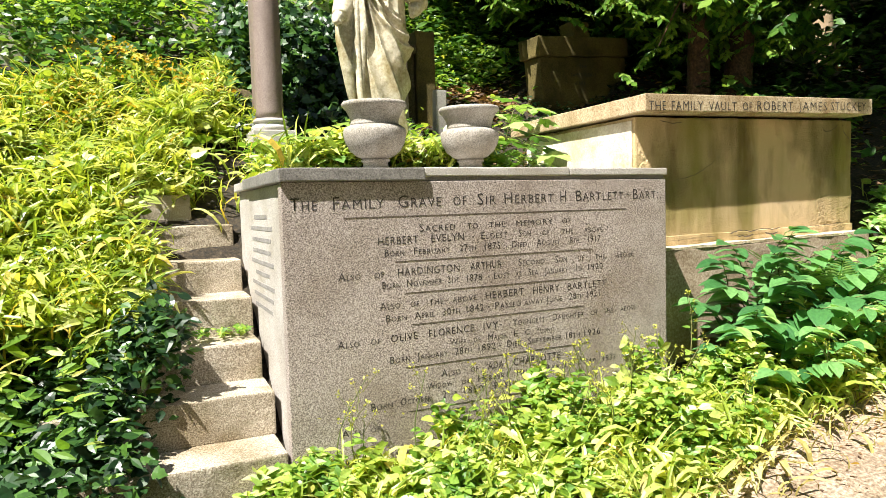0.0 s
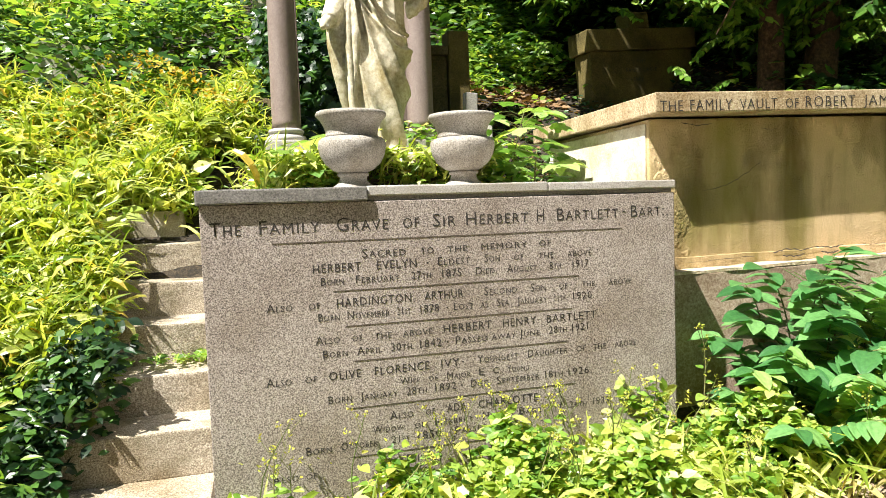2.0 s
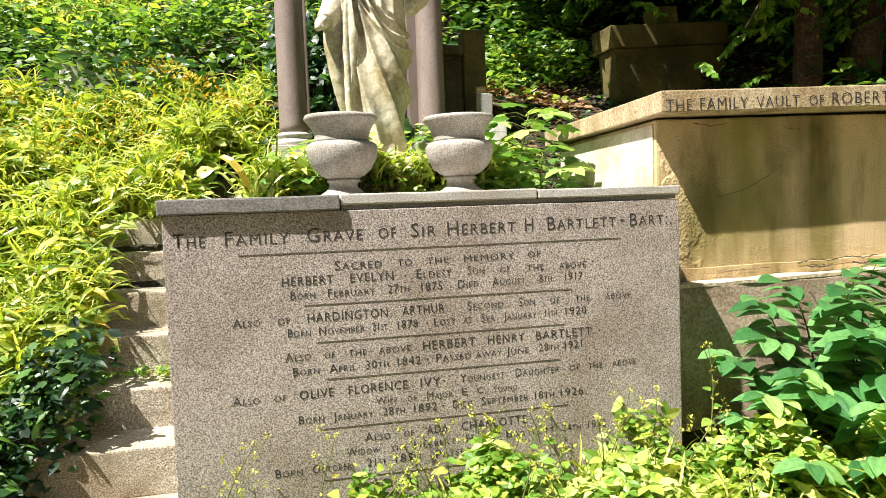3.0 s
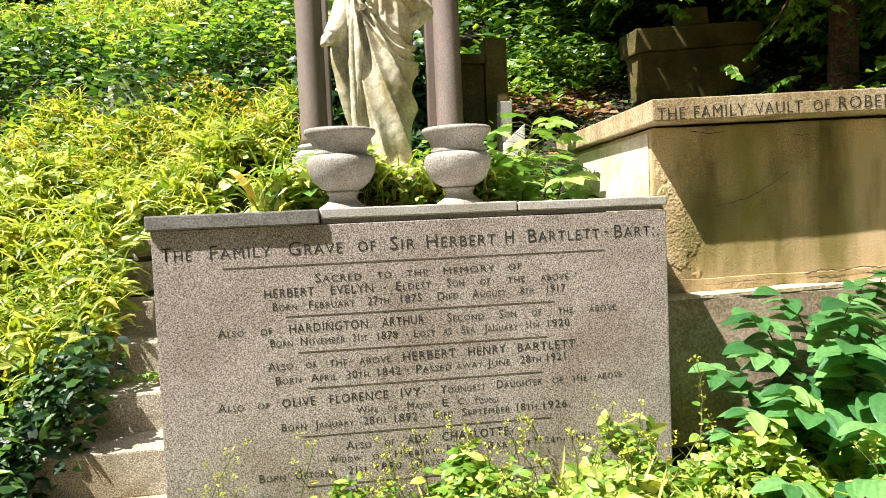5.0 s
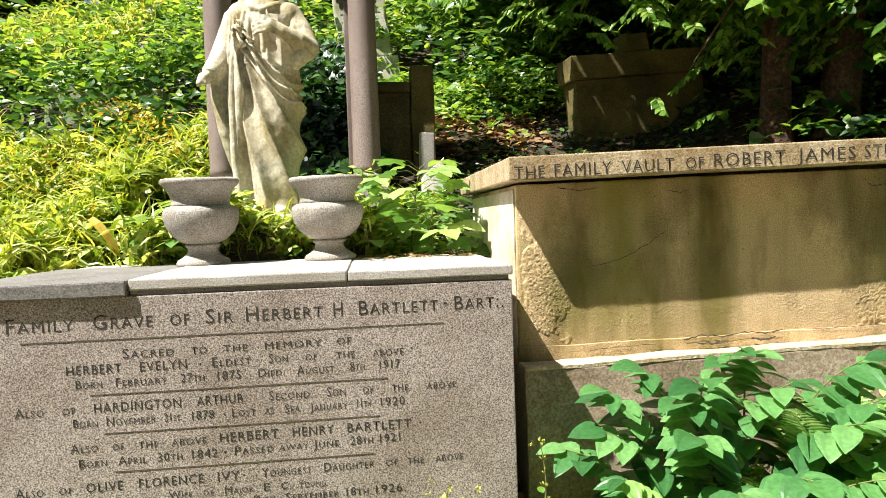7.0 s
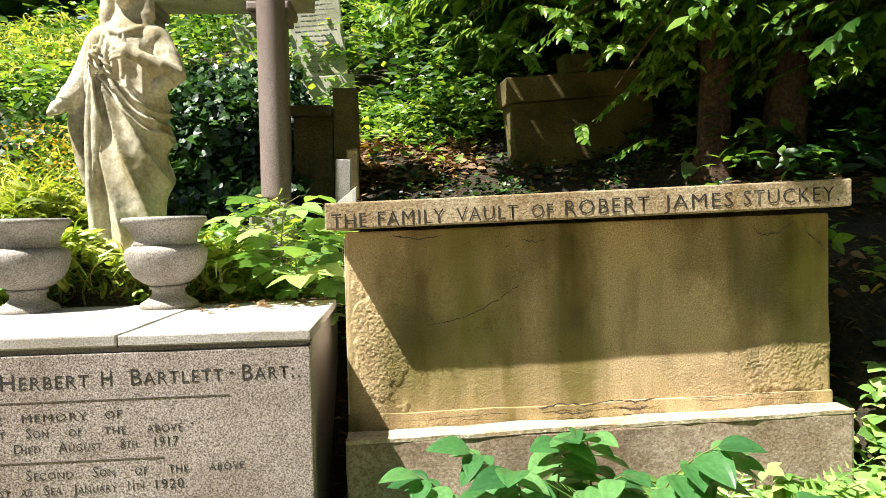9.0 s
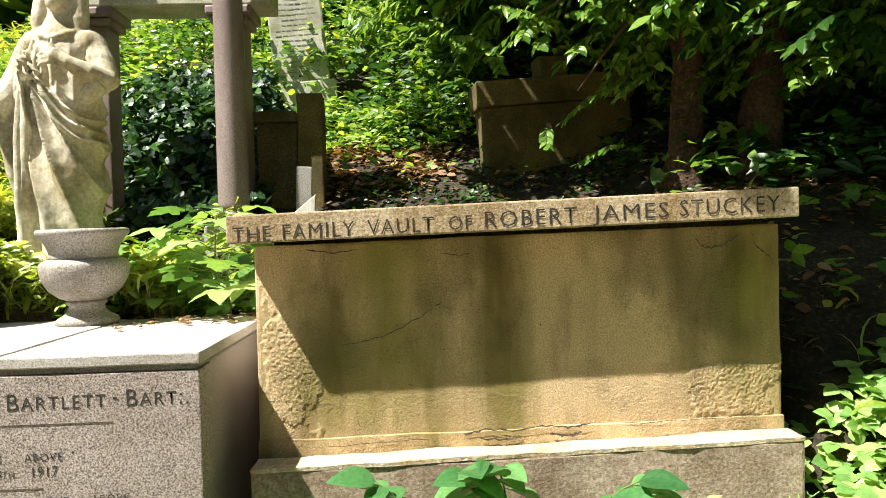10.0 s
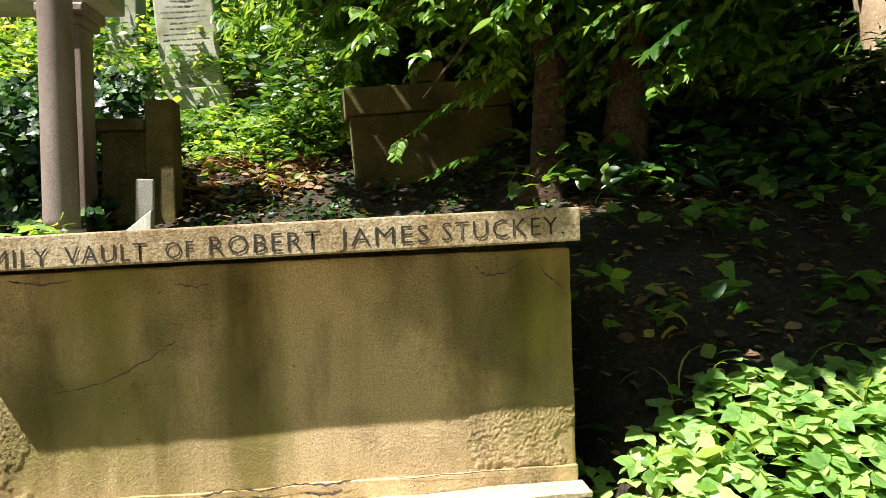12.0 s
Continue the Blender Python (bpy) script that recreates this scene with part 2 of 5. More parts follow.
def block(x0, x1, y0, y1, z0, z1, bevel=0.006, cuts=0, rough=0.0, seed=0, taper=(0, 0, 0, 0), tilt=0.0):
    """A stone block with worn arrises. taper: dz of the top at the four corners (x0y0, x1y0, x1y1, x0y1)."""
    bm = bmesh.new()
    bmesh.ops.create_cube(bm, size=1)
    for v in bm.verts:
        i = {(0, 0): 0, (1, 0): 1, (1, 1): 2, (0, 1): 3}[(int(v.co.x > 0), int(v.co.y > 0))]
        up = v.co.z > 0
        v.co = Vector((x1 if v.co.x > 0 else x0, y1 if v.co.y > 0 else y0, (z1 + taper[i]) if up else z0 + taper[i] * tilt))
    if cuts:
        bmesh.ops.subdivide_edges(bm, edges=bm.edges[:], cuts=cuts, use_grid_fill=True)
    if bevel:
        sharp = [e for e in bm.edges if len(e.link_faces) == 2 and e.calc_face_angle() > 0.5]
        bmesh.ops.bevel(bm, geom=sharp, offset=bevel, segments=2, affect="EDGES", profile=0.6)
    if rough:
        for v in bm.verts:
            v.co += noise.noise_vector(v.co * 7 + Vector((seed, 3.1 * seed, 0))) * rough
            v.co += noise.noise_vector(v.co * 31 + Vector((seed, 0, 0))) * rough * 0.35
    return bm


def lathe(profile, steps=40, squash=None):
    """A turned shape from (radius, height) pairs."""
    bm = bmesh.new()
    rings = []
    for r, z in profile:
        rings.append([bm.verts.new((r * math.cos(a), r * math.sin(a), z)) for a in np.linspace(0, 2 * math.pi, steps, endpoint=False)])
    for lo, hi in zip(rings, rings[1:]):
        for i in range(steps):
            bm.faces.new((lo[i], lo[(i + 1) % steps], hi[(i + 1) % steps], hi[i]))
    bm.faces.new(rings[0][::-1])
    bm.faces.new(rings[-1])
    return bm


def tube(points, radii, sides=8):
    """A limb through points, as verts, edges, faces."""
    verts, faces = [], []
    pts = [Vector(p) for p in points]
    for i, (p, r) in enumerate(zip(pts, radii)):
        d = (pts[min(i + 1, len(pts) - 1)] - pts[max(i - 1, 0)]).normalized()
        a = d.orthogonal().normalized() if i == 0 else (a - d * a.dot(d)).normalized()
        b = d.cross(a)
        verts += [tuple(p + (a * math.cos(t) + b * math.sin(t)) * r) for t in np.linspace(0, 2 * math.pi, sides, endpoint=False)]
    for i in range(len(pts) - 1):
        for j in range(sides):
            k = (j + 1) % sides
            faces.append((i * sides + j, i * sides + k, (i + 1) * sides + k, (i + 1) * sides + j))
    faces.append(tuple(range(sides))[::-1])
    faces.append(tuple(range((len(pts) - 1) * sides, len(pts) * sides)))
    return verts, [], faces


def joined(pieces):
    verts, faces = [], []
    for v, _, f in pieces:
        n = len(verts)
        verts += v
        faces += [tuple(i + n for i in g) for g in f]
    return verts, [], faces


# ---- ground ----
def step01(a, b, v):
    u = np.clip((v - a) / (b - a), 0, 1)
    return u * u * (3 - 2 * u)


def wavy(x, y, f=1.0, s=0.0):
    return (np.sin(1.7 * f * x + 2.3 * f * y + s) + np.sin(-2.9 * f * x + 1.3 * f * y + 1.7 + 2 * s) + np.sin(4.1 * f * x + 3.7 * f * y + 0.6 + s) * 0.6 + np.sin(6.3 * f * x - 5.1 * f * y + s) * 0.4) / 3


def ground_z(x, y):
    x, y = np.asarray(x, float), np.asarray(y, float)
    z = 0.05 + 0.135 * np.clip(x, -4, 9) + np.clip(0.30 - 0.07 * x, 0.12, 0.36) * step01(0.9, 2.5, y) + 0.34 * step01(4.30, 4.55, x) * step01(1.7, 2.75, y) * (1 - 0.6 * step01(3.2, 4.6, y))
    z = z + 0.78 * np.clip(y - 2.6, 0, 1.3) + 0.5 * np.clip(y - 3.9, 0, 9) + 0.15 * np.clip(y - 12.9, 0, 60)
    z = z + 0.05 * wavy(x, y, 0.8) * step01(2.6, 4.5, y) + 0.012 * wavy(x, y, 5.0)
    behind_tomb = step01(0.52, 0.6, x) * (1 - step01(2.22, 2.30, x)) * step01(2.60, 2.68, y) * (1 - step01(3.5, 4.2, y))
    z = z + behind_tomb * np.maximum(0, 1.615 - z)
    return z


def sheet(name, xs, ys, material, lift=0.0, where=None):
    gx, gy = np.meshgrid(xs, ys)
    gz = ground_z(gx, gy) + lift
    verts = np.stack([gx, gy, gz], -1).reshape(-1, 3).tolist()
    n = len(xs)
    faces = []
    for j in range(len(ys) - 1):
        for i in range(n - 1):
            if where is None or where(0.5 * (xs[i] + xs[i + 1]), 0.5 * (ys[j] + ys[j + 1])):
                faces.append((j * n + i, j * n + i + 1, (j + 1) * n + i + 1, (j + 1) * n + i))
    return part(name, (verts, [], faces), material, smooth=True)


xs = np.concatenate([np.geomspace(-90, -3.05, 24), np.arange(-3, 7, 0.055), np.geomspace(7.05, 90, 24)])
ys = np.concatenate([-np.geomspace(90, 2.05, 20), np.arange(-2, 7, 0.055), np.geomspace(7.05, 110, 30)])
tagged(sheet("ground", xs, ys, SOIL), "soil slope, darkened for tree shade, strewn with fallen leaves", "ground", kind="structure")


def path_far(x):
    return min(2.05, max(1.60, 1.63 + 0.16 * x)) + 0.05 * math.sin(3 * x) + 0.035 * math.sin(7.3 * x) + 0.02 * math.sin(19 * x)


def path_near(x):
    return -1.15 + 0.12 * math.sin(1.3 * x) + 0.05 * math.sin(5.1 * x) + 0.02 * math.sin(17 * x)


def make_path():
    """A trodden strip between its two ragged edges, laid on the ground."""
    px, rows = np.arange(-12, 14, 0.06), 36
    v = [(x, y, float(ground_z(x, y)) + (0.008 if 0 < k < rows else -0.01)) for x in px for k, y in enumerate(np.linspace(path_near(x), path_far(x), rows + 1))]
    f = [(i * (rows + 1) + k, (i + 1) * (rows + 1) + k, (i + 1) * (rows + 1) + k + 1, i * (rows + 1) + k + 1) for i in range(len(px) - 1) for k in range(rows)]
    return tagged(part("path", (v, [], f), PATH_SOIL, smooth=True), "pale trodden earth path climbing past the graves", "path", kind="structure")


make_path()

# ---- the grave of granite slabs ----
TX0, TX1, TY, TZ = 0.502, 2.382, 2.493, 1.600
grave = thing("family_grave", pose(0, 0, 0), "large grey granite family grave with an engraved front slab", "grave")
part("front_slab", block(TX0, TX1, TY, TY + 0.06, 0.30, TZ - 0.004, 0.004), GRANITE, grave, "speckled grey granite slab, engraved")
part("side_slab", block(TX0 + 0.02, TX0 + 0.08, TY + 0.064, 3.69, 0.30, TZ - 0.004, 0.004), GRANITE_LIGHT, grave, "pale granite side slab, faintly engraved")
part("side_slab", block(TX1 - 0.035, TX1 - 0.008, TY + 0.064, TY + 0.14, 0.30, TZ - 0.006, 0.003), GRANITE, grave)
part("side_slab", block(TX1 - 0.08, TX1 - 0.02, TY + 0.15, 3.69, 0.30, TZ - 0.006, 0.004), GRANITE, grave)
part("coping_slab", block(TX0 - 0.012, 1.083, TY - 0.022, 3.36, TZ - 0.003, 1.649, 0.006, 6, 0.002, 1), SLATE_CAP, grave, "thick dark weathered coping slab")
part("coping_slab", block(1.087, 1.806, TY - 0.004, 3.38, TZ + 0.014, 1.652, 0.006, 6, 0.002, 2), GRANITE_LIGHT, grave, "pale chipped coping slab")
part("coping_slab", block(1.810, TX1 + 0.004, TY - 0.006, 3.40, TZ + 0.014, 1.648, 0.005, 6, 0.0015, 3), GRANITE_LIGHT, grave, "pale coping slab")
part("bedding", block(1.09, TX1 - 0.01, TY + 0.006, 3.36, TZ - 0.002, TZ + 0.0135, 0), SLATE_CAP, grave)
part("coping_slab", block(TX0 - 0.006, 0.75, 3.364, 3.70, TZ - 0.003, 1.640, 0.006, 6, 0.002, 4), GRANITE_LIGHT, grave, "pale side coping slab")

for i in range(9):
    w = 0.16 + 0.12 * abs(math.sin(i * 1.9))
    part("worn_line", block(TX0 + 0.0185, TX0 + 0.021, 3.08 - w, 3.08 + w, 1.475 - 0.052 * i - 0.018, 1.475 - 0.052 * i, 0), LETTER_PALE, grave, "unreadable worn line")

# ---- the steps beside it ----
stairs = thing("stone_stairs", pose(0, 0, 0), "worn stone steps climbing beside the granite grave", "stairs")
STEP_Y = [2.505, 2.757, 3.010, 3.235, 3.505, 3.790]
STEP_Z = [0.565, 0.745, 0.910, 1.087, 1.250, 1.425]
for i, (sy, sz) in enumerate(zip(STEP_Y, STEP_Z)):
    part("step", block(-0.34 - 0.015 * i, 0.490 + 0.004 * (i % 2), sy, sy + 0.42, sz - 0.185, sz, 0.008, 8, 0.003, 10 + i), STEP_STONE, stairs)
part("top_kerb", block(-0.22, 0.30, 4.05, 4.17, 1.40, 1.60, 0.01, 6, 0.004, 21), STEP_STONE, stairs, "mossy kerb stone behind the steps")

# ---- the rendered vault ----
vault = thing("family_vault", pose(0, 0, 0), "rendered stone family vault with a lettered coping slab", "vault")
part("plinth", block(2.468, 4.295, 2.695, 4.0, 0.45, 1.222, 0.012, 14, 0.004, 31, (0, 0.03, 0.03, 0)), PLINTH_STONE, vault, "rough stained plinth")
part("shaft", block(2.475, 4.285, 2.812, 3.90, 1.17, 1.945, 0.010, 40, 0.003, 32, (0, 0.03, 0.03, 0)), VAULT_STONE, vault, "olive-stained rendered walls")
# Thin sheet added over the side wall; its paleness is painted sunlight.
part("sunlit_side", block(2.469, 2.474, 2.835, 3.89, 1.225, 1.925, 0.002, 10, 0.0008, 36), SUNLIT_RENDER, vault, "side wall sheet with sunlight put into its pale colour")
# Thin strip added over the plinth top to paint it sunlit.
part("sunlit_ledge", block(2.466, 4.297, 2.693, 2.80, 1.216, 1.230, 0.004, 46, 0.006, 37, (0, 0.03, 0.03, 0), 1.0), LEDGE_STONE, vault, "ledge of the plinth in a sunlit pale colour")
# Hidden block added to stop light leaking through the gap under the coping.
part("light_stop", block(2.53, 4.23, 2.86, 3.86, 1.90, 2.0, 0), DARK_STONE, vault)
part("base_band", block(2.470, 4.290, 2.802, 3.91, 1.215, 1.285, 0.006, 20, 0.005, 33, (0, 0.022, 0.022, 0), 1.0), VAULT_STONE, vault, "crumbling band of render")
part("coping_slab", block(2.421, 4.276, 2.672, 4.02, 1.953, 2.043, 0.006, 16, 0.0009, 34, (0, 0.050, 0.050, 0), 0.85), CAP_STONE, vault, "tooled coping slab")


# ---- lettering ----
def lettering(name, body, x0, x1, z, cap, y, parent, material, small=0.72, dz=0.0, depth=0.0012, label="", side=False, thin=-0.007):
    """One engraved line in small capitals, from x0 to x1, as flat dark shapes just off the face at y."""
    cu = bpy.data.curves.new(name, "FONT")
    cu.body, cu.size, cu.extrude, cu.small_caps_scale, cu.resolution_u = body, 1.0, 0.0, small, 2
    cu.space_word, cu.space_character, cu.offset = 1.5, 1.12, thin
    for ch, f in zip(body, cu.body_format):
        f.use_small_caps = ch.islower()
    tmp = bpy.data.objects.new(name, cu)
    scene.collection.objects.link(tmp)
    bpy.context.view_layer.update()
    me = bpy.data.meshes.new_from_object(tmp.evaluated_get(bpy.context.evaluated_depsgraph_get()))
    bpy.data.objects.remove(tmp)
    n = len(me.vertices)
    co = np.empty(n * 3, np.float32)
    me.vertices.foreach_get("co", co)
    co = co.reshape(-1, 3)
    lo, hi = co[:, 0].min(), co[:, 0].max()
    u = (co[:, 0] - lo) / (hi - lo)
    px = x0 + (x1 - x0) * u
    pz = z + dz * u + co[:, 1] * cap / 0.70
    out = np.stack([px, np.full(n, y - depth), pz], -1)
    if side:
        out = np.stack([np.full(n, y - depth), x0 + (x1 - x0) * u, pz], -1)
    me.vertices.foreach_set("co", out.astype(np.float32).ravel())
    me.materials.clear()
    me.materials.append(material)
    ob = new(name, me)
    ob.parent = parent
    ob["label"] = label or "engraved line of lettering"
    return ob


def rule(x0, x1, z, y, parent):
    part("engraved_rule", block(x0, x1, y - 0.0014, y + 0.002, z - 0.0016, z + 0.0016, 0), LETTER_WORN, parent, "engraved horizontal rule")


# ---- urns ----
def make_urn(at, label):
    urn = thing("stone_urn", at, label, "urn", "urns on the grave")
    part("foot", lathe([(0.0, 0), (0.100, 0), (0.102, 0.010), (0.096, 0.020), (0.070, 0.036), (0.058, 0.050), (0.056, 0.066), (0.064, 0.070), (0.066, 0.078), (0.060, 0.084), (0.0, 0.085)]), URN_STONE, urn, smooth=True)
    part("bowl", lathe([(0.0, 0.083), (0.058, 0.083), (0.084, 0.094), (0.115, 0.120), (0.134, 0.155), (0.141, 0.185), (0.1415, 0.205), (0.137, 0.217), (0.124, 0.226), (0.110, 0.230), (0.0, 0.231)]), URN_STONE, urn, smooth=True)
    part("rim", lathe([(0.0, 0.2295), (0.112, 0.2295), (0.108, 0.238), (0.108, 0.250), (0.114, 0.270), (0.128, 0.296), (0.140, 0.308), (0.146, 0.314), (0.147, 0.324), (0.142, 0.332), (0.124, 0.331), (0.112, 0.310), (0.096, 0.275), (0.0, 0.262)]), URN_STONE, urn, smooth=True)
    part("soil", lathe([(0.0, 0.262), (0.095, 0.268), (0.10, 0.285), (0.06, 0.293), (0.0, 0.296)]), SOIL, urn)
    return urn


# ---- canopy columns ----
def make_column(x, y, z0, top):
    col = thing("granite_column", pose(x, y, 0), "smooth pinkish granite column on a square base", "column", "columns of the canopy tomb")
    part("base_block", block(-0.15, 0.15, -0.15, 0.15, z0 - 0.5, z0, 0.008), DARK_STONE if z0 > 9 else GRANITE_LIGHT, col, "square stone base")
    part("torus", lathe([(0.128, z0), (0.136, z0 + 0.012), (0.136, z0 + 0.028), (0.126, z0 + 0.04), (0.112, z0 + 0.046), (0.112, z0 + 0.058), (0.122, z0 + 0.066), (0.122, z0 + 0.078), (0.106, z0 + 0.09)]), GRANITE_LIGHT, col, "moulded ring", True)
    part("shaft", lathe([(0.100, z0 + 0.088), (0.096, z0 + 0.14), (0.095, z0 + 0.6), (0.089, top - 0.1), (0.086, top)]), COLUMN_STONE, col, smooth=True)
    part("capital", lathe([(0.09, top - 0.002), (0.105, top + 0.01), (0.105, top + 0.03), (0.095, top + 0.035), (0.10, top + 0.08), (0.15, top + 0.14), (0.15, top + 0.17)]), COLUMN_STONE, col, smooth=True)
    return col

def engrave(cap, z, slope, words):
    """One line of the inscription, word by word: capital height, height of the line at x = 1.4, its rise, and each word from x0 to x1."""
    for body, x0, x1 in words:
        lettering("inscription", body, x0, x1, z + slope * (x0 - 1.4), cap, TY, grave, LETTER, dz=slope * (x1 - x0), label="engraved word", thin=-0.002)


def stop_mark(x, z):
    part("engraved_stop", lathe([(0.0, -0.001), (0.0035, -0.001), (0.0035, 0.0), (0.0, 0.0004)], 8), LETTER, grave, "engraved stop").matrix_basis = pose(x, TY - 0.0008, z, 90)


engrave(0.034, 1.393, 0.0123, [("Sacred", 1.057, 1.222), ("to", 1.278, 1.33), ("the", 1.384, 1.463), ("memory", 1.521, 1.711), ("of", 1.763, 1.813)])
engrave(0.032, 1.346, 0.0084, [("HERBERT", 0.877, 1.051), ("EVELYN", 1.11, 1.261), ("Eldest", 1.345, 1.472), ("Son", 1.532, 1.595), ("of", 1.655, 1.693), ("the", 1.759, 1.824), ("above", 1.885, 1.991)])
engrave(0.03, 1.300, 0.0102, [("Born", 0.904, 0.987), ("February", 1.031, 1.194), ("27th", 1.24, 1.316), ("1875", 1.36, 1.437), ("Died", 1.495, 1.572), ("August", 1.624, 1.75), ("8th", 1.805, 1.854), ("1917", 1.906, 1.977)])
engrave(0.032, 1.217, 0.0107, [("Also", 0.709, 0.799), ("of", 0.857, 0.898), ("HARDINGTON", 0.958, 1.236), ("ARTHUR", 1.288, 1.441), ("Second", 1.527, 1.663), ("Son", 1.722, 1.785), ("of", 1.845, 1.882), ("the", 1.946, 2.003), ("above", 2.067, 2.172)])
engrave(0.03, 1.170, 0.0096, [("Born", 0.889, 0.966), ("November", 0.995, 1.152), ("21st", 1.18, 1.231), ("1878", 1.27, 1.342), ("Lost", 1.402, 1.48), ("at", 1.51, 1.544), ("Sea", 1.578, 1.629), ("January", 1.663, 1.79), ("11th", 1.824, 1.87), ("1920.", 1.905, 2.0)])
engrave(0.032, 1.086, 0.0110, [("Also", 0.876, 0.963), ("of", 1.009, 1.045), ("the", 1.093, 1.156), ("above", 1.199, 1.314), ("HERBERT", 1.358, 1.553), ("HENRY", 1.6, 1.741), ("BARTLETT", 1.787, 2.008)])
engrave(0.03, 1.038, 0.0177, [("Born", 0.9, 0.989), ("April", 1.025, 1.116), ("30th", 1.152, 1.231), ("1842", 1.264, 1.348), ("Passed", 1.405, 1.535), ("away", 1.553, 1.652), ("June", 1.669, 1.756), ("28th", 1.796, 1.873), ("1921.", 1.898, 1.985)])
engrave(0.032, 0.953, 0.0154, [("Also", 0.696, 0.784), ("of", 0.832, 0.875), ("OLIVE", 0.918, 1.036), ("FLORENCE", 1.087, 1.297), ("IVY", 1.344, 1.418), ("Youngest", 1.491, 1.659), ("Daughter", 1.702, 1.874), ("of", 1.915, 1.958), ("the", 1.991, 2.049), ("above", 2.09, 2.189)])
engrave(0.026, 0.906, 0.0087, [("Wife", 1.181, 1.258), ("of", 1.294, 1.328), ("Major", 1.366, 1.461), ("E", 1.496, 1.517), ("C", 1.554, 1.577), ("Young", 1.612, 1.705)])
engrave(0.03, 0.863, 0.0090, [("Born", 0.912, 0.998), ("January", 1.03, 1.169), ("28th", 1.205, 1.283), ("1892", 1.317, 1.401), ("Died", 1.46, 1.533), ("September", 1.568, 1.75), ("18th", 1.775, 1.85), ("1926.", 1.877, 1.981)])
engrave(0.032, 0.777, 0.0109, [("Also", 1.138, 1.228), ("of", 1.277, 1.313), ("ADA", 1.361, 1.439), ("CHARLOTTE", 1.489, 1.74)])
engrave(0.028, 0.731, 0.0070, [("Widow", 1.071, 1.188), ("of", 1.232, 1.271), ("Herbert", 1.312, 1.465), ("Henry", 1.506, 1.619), ("Bartlett", 1.659, 1.849), ("24th", 1.879, 1.954), ("1933.", 1.984, 2.069)])
engrave(0.03, 0.687, 0.0163, [("Born", 0.824, 0.916), ("October", 0.951, 1.086), ("21st", 1.142, 1.21), ("1850", 1.243, 1.334), ("Passed", 1.391, 1.527), ("away", 1.553, 1.629)])
engrave(0.03, 0.593, 0.0070, [("Also", 0.699, 0.793), ("of", 0.82, 0.858)])
engrave(0.032, 0.603, 0.0080, [("Philip", 1.197, 1.307)])
engrave(0.028, 0.615, 0.0080, [("M.A.", 1.997, 2.082)])
for x, z in ((1.305, 1.357), (2.020, 1.372), (1.430, 1.314), (1.436, 1.231), (1.376, 1.181), (1.372, 1.051), (2.040, 1.107), (1.432, 0.967), (1.424, 0.876)):
    stop_mark(x, z)
for body, x0, x1 in (("The", 0.533, 0.636), ("Family", 0.699, 0.908), ("Grave", 0.969, 1.160), ("of", 1.215, 1.278), ("Sir", 1.331, 1.421), ("Herbert", 1.463, 1.719), ("H", 1.756, 1.787), ("Bartlett", 1.843, 2.117), ("·", 2.136, 2.150), ("Bart:.", 2.175, 2.350)):
    lettering("inscription", body, x0, x1, 1.487 + 0.007 * (x0 - 0.53), 0.050, TY, grave, LETTER, dz=0.007 * (x1 - x0), small=0.78, thin=-0.005, label="engraved word of the heading")
for x0, x1, z in ((0.740, 2.133, 1.455), (0.947, 1.933, 1.272), (0.988, 1.900, 1.141), (1.013, 1.874, 1.009), (0.981, 1.905, 0.834), (0.99, 1.85, 0.650)):
    rule(x0, x1, z, TY, grave)
for body, x0, x1, z, cap in (("THE", 2.442, 2.559, 1.957, 0.050), ("FAMILY", 2.598, 2.822, 1.963, 0.050), ("VAULT", 2.864, 3.074, 1.972, 0.049), ("OF", 3.123, 3.197, 1.980, 0.046),
                             ("ROBERT", 3.239, 3.536, 1.985, 0.053), ("JAMES", 3.588, 3.837, 1.997, 0.051), ("STUCKEY.", 3.875, 4.226, 2.006, 0.053)):
    lettering("inscription", body, x0, x1, z, cap, 2.6713, vault, LETTER, dz=0.027 * (x1 - x0), label="engraved capitals", thin=-0.009)

make_urn(pose(1.148, 3.255, 1.650, 1, 0, 0) @ Matrix.Diagonal((1.14, 1.14, 1.15, 1)), "pale stone urn with a wide turned rim")
make_urn(pose(1.706, 3.265, 1.652, 0, -1, 40) @ Matrix.Diagonal((1.14, 1.14, 1.13, 1)), "pale stone urn with a wide turned rim, moss at its foot")

for cx, cy in ((0.925, 4.85), (1.888, 4.83)):
    make_column(cx, cy, 2.06, 3.95)
canopy = thing("canopy_tomb", pose(0, 0, 0), "stone canopy beam on square piers behind the columns", "tomb")
turned = pose(1.425, 5.13, 0, 0, 0, -1)
canopy.matrix_basis = turned
for px in (-0.47, 0.425):
    part("pier", block(px - 0.09, px + 0.09, -0.09, 0.09, 1.9, 3.40, 0.008), COLUMN_STONE, canopy, "square granite pier")
    part("pier_capital", block(px - 0.125, px + 0.125, -0.125, 0.125, 3.402, 3.45, 0.012), COLUMN_STONE, canopy)
    part("pier_capital", block(px - 0.15, px + 0.15, -0.15, 0.15, 3.452, 3.515, 0.015), COLUMN_STONE, canopy)
part("beam", block(-0.68, 0.70, -0.14, 0.14, 3.517, 3.85, 0.01, 6, 0.004, 41), PALE_STONE, canopy, "weathered stone beam")


# ---- statue ----
def ellipsoid(bm, c, r, rot=(0, 0, 0)):
    m = pose(*c, *rot) @ Matrix.Diagonal((*r, 1))
    bmesh.ops.create_uvsphere(bm, u_segments=20, v_segments=14, radius=1, matrix=m)


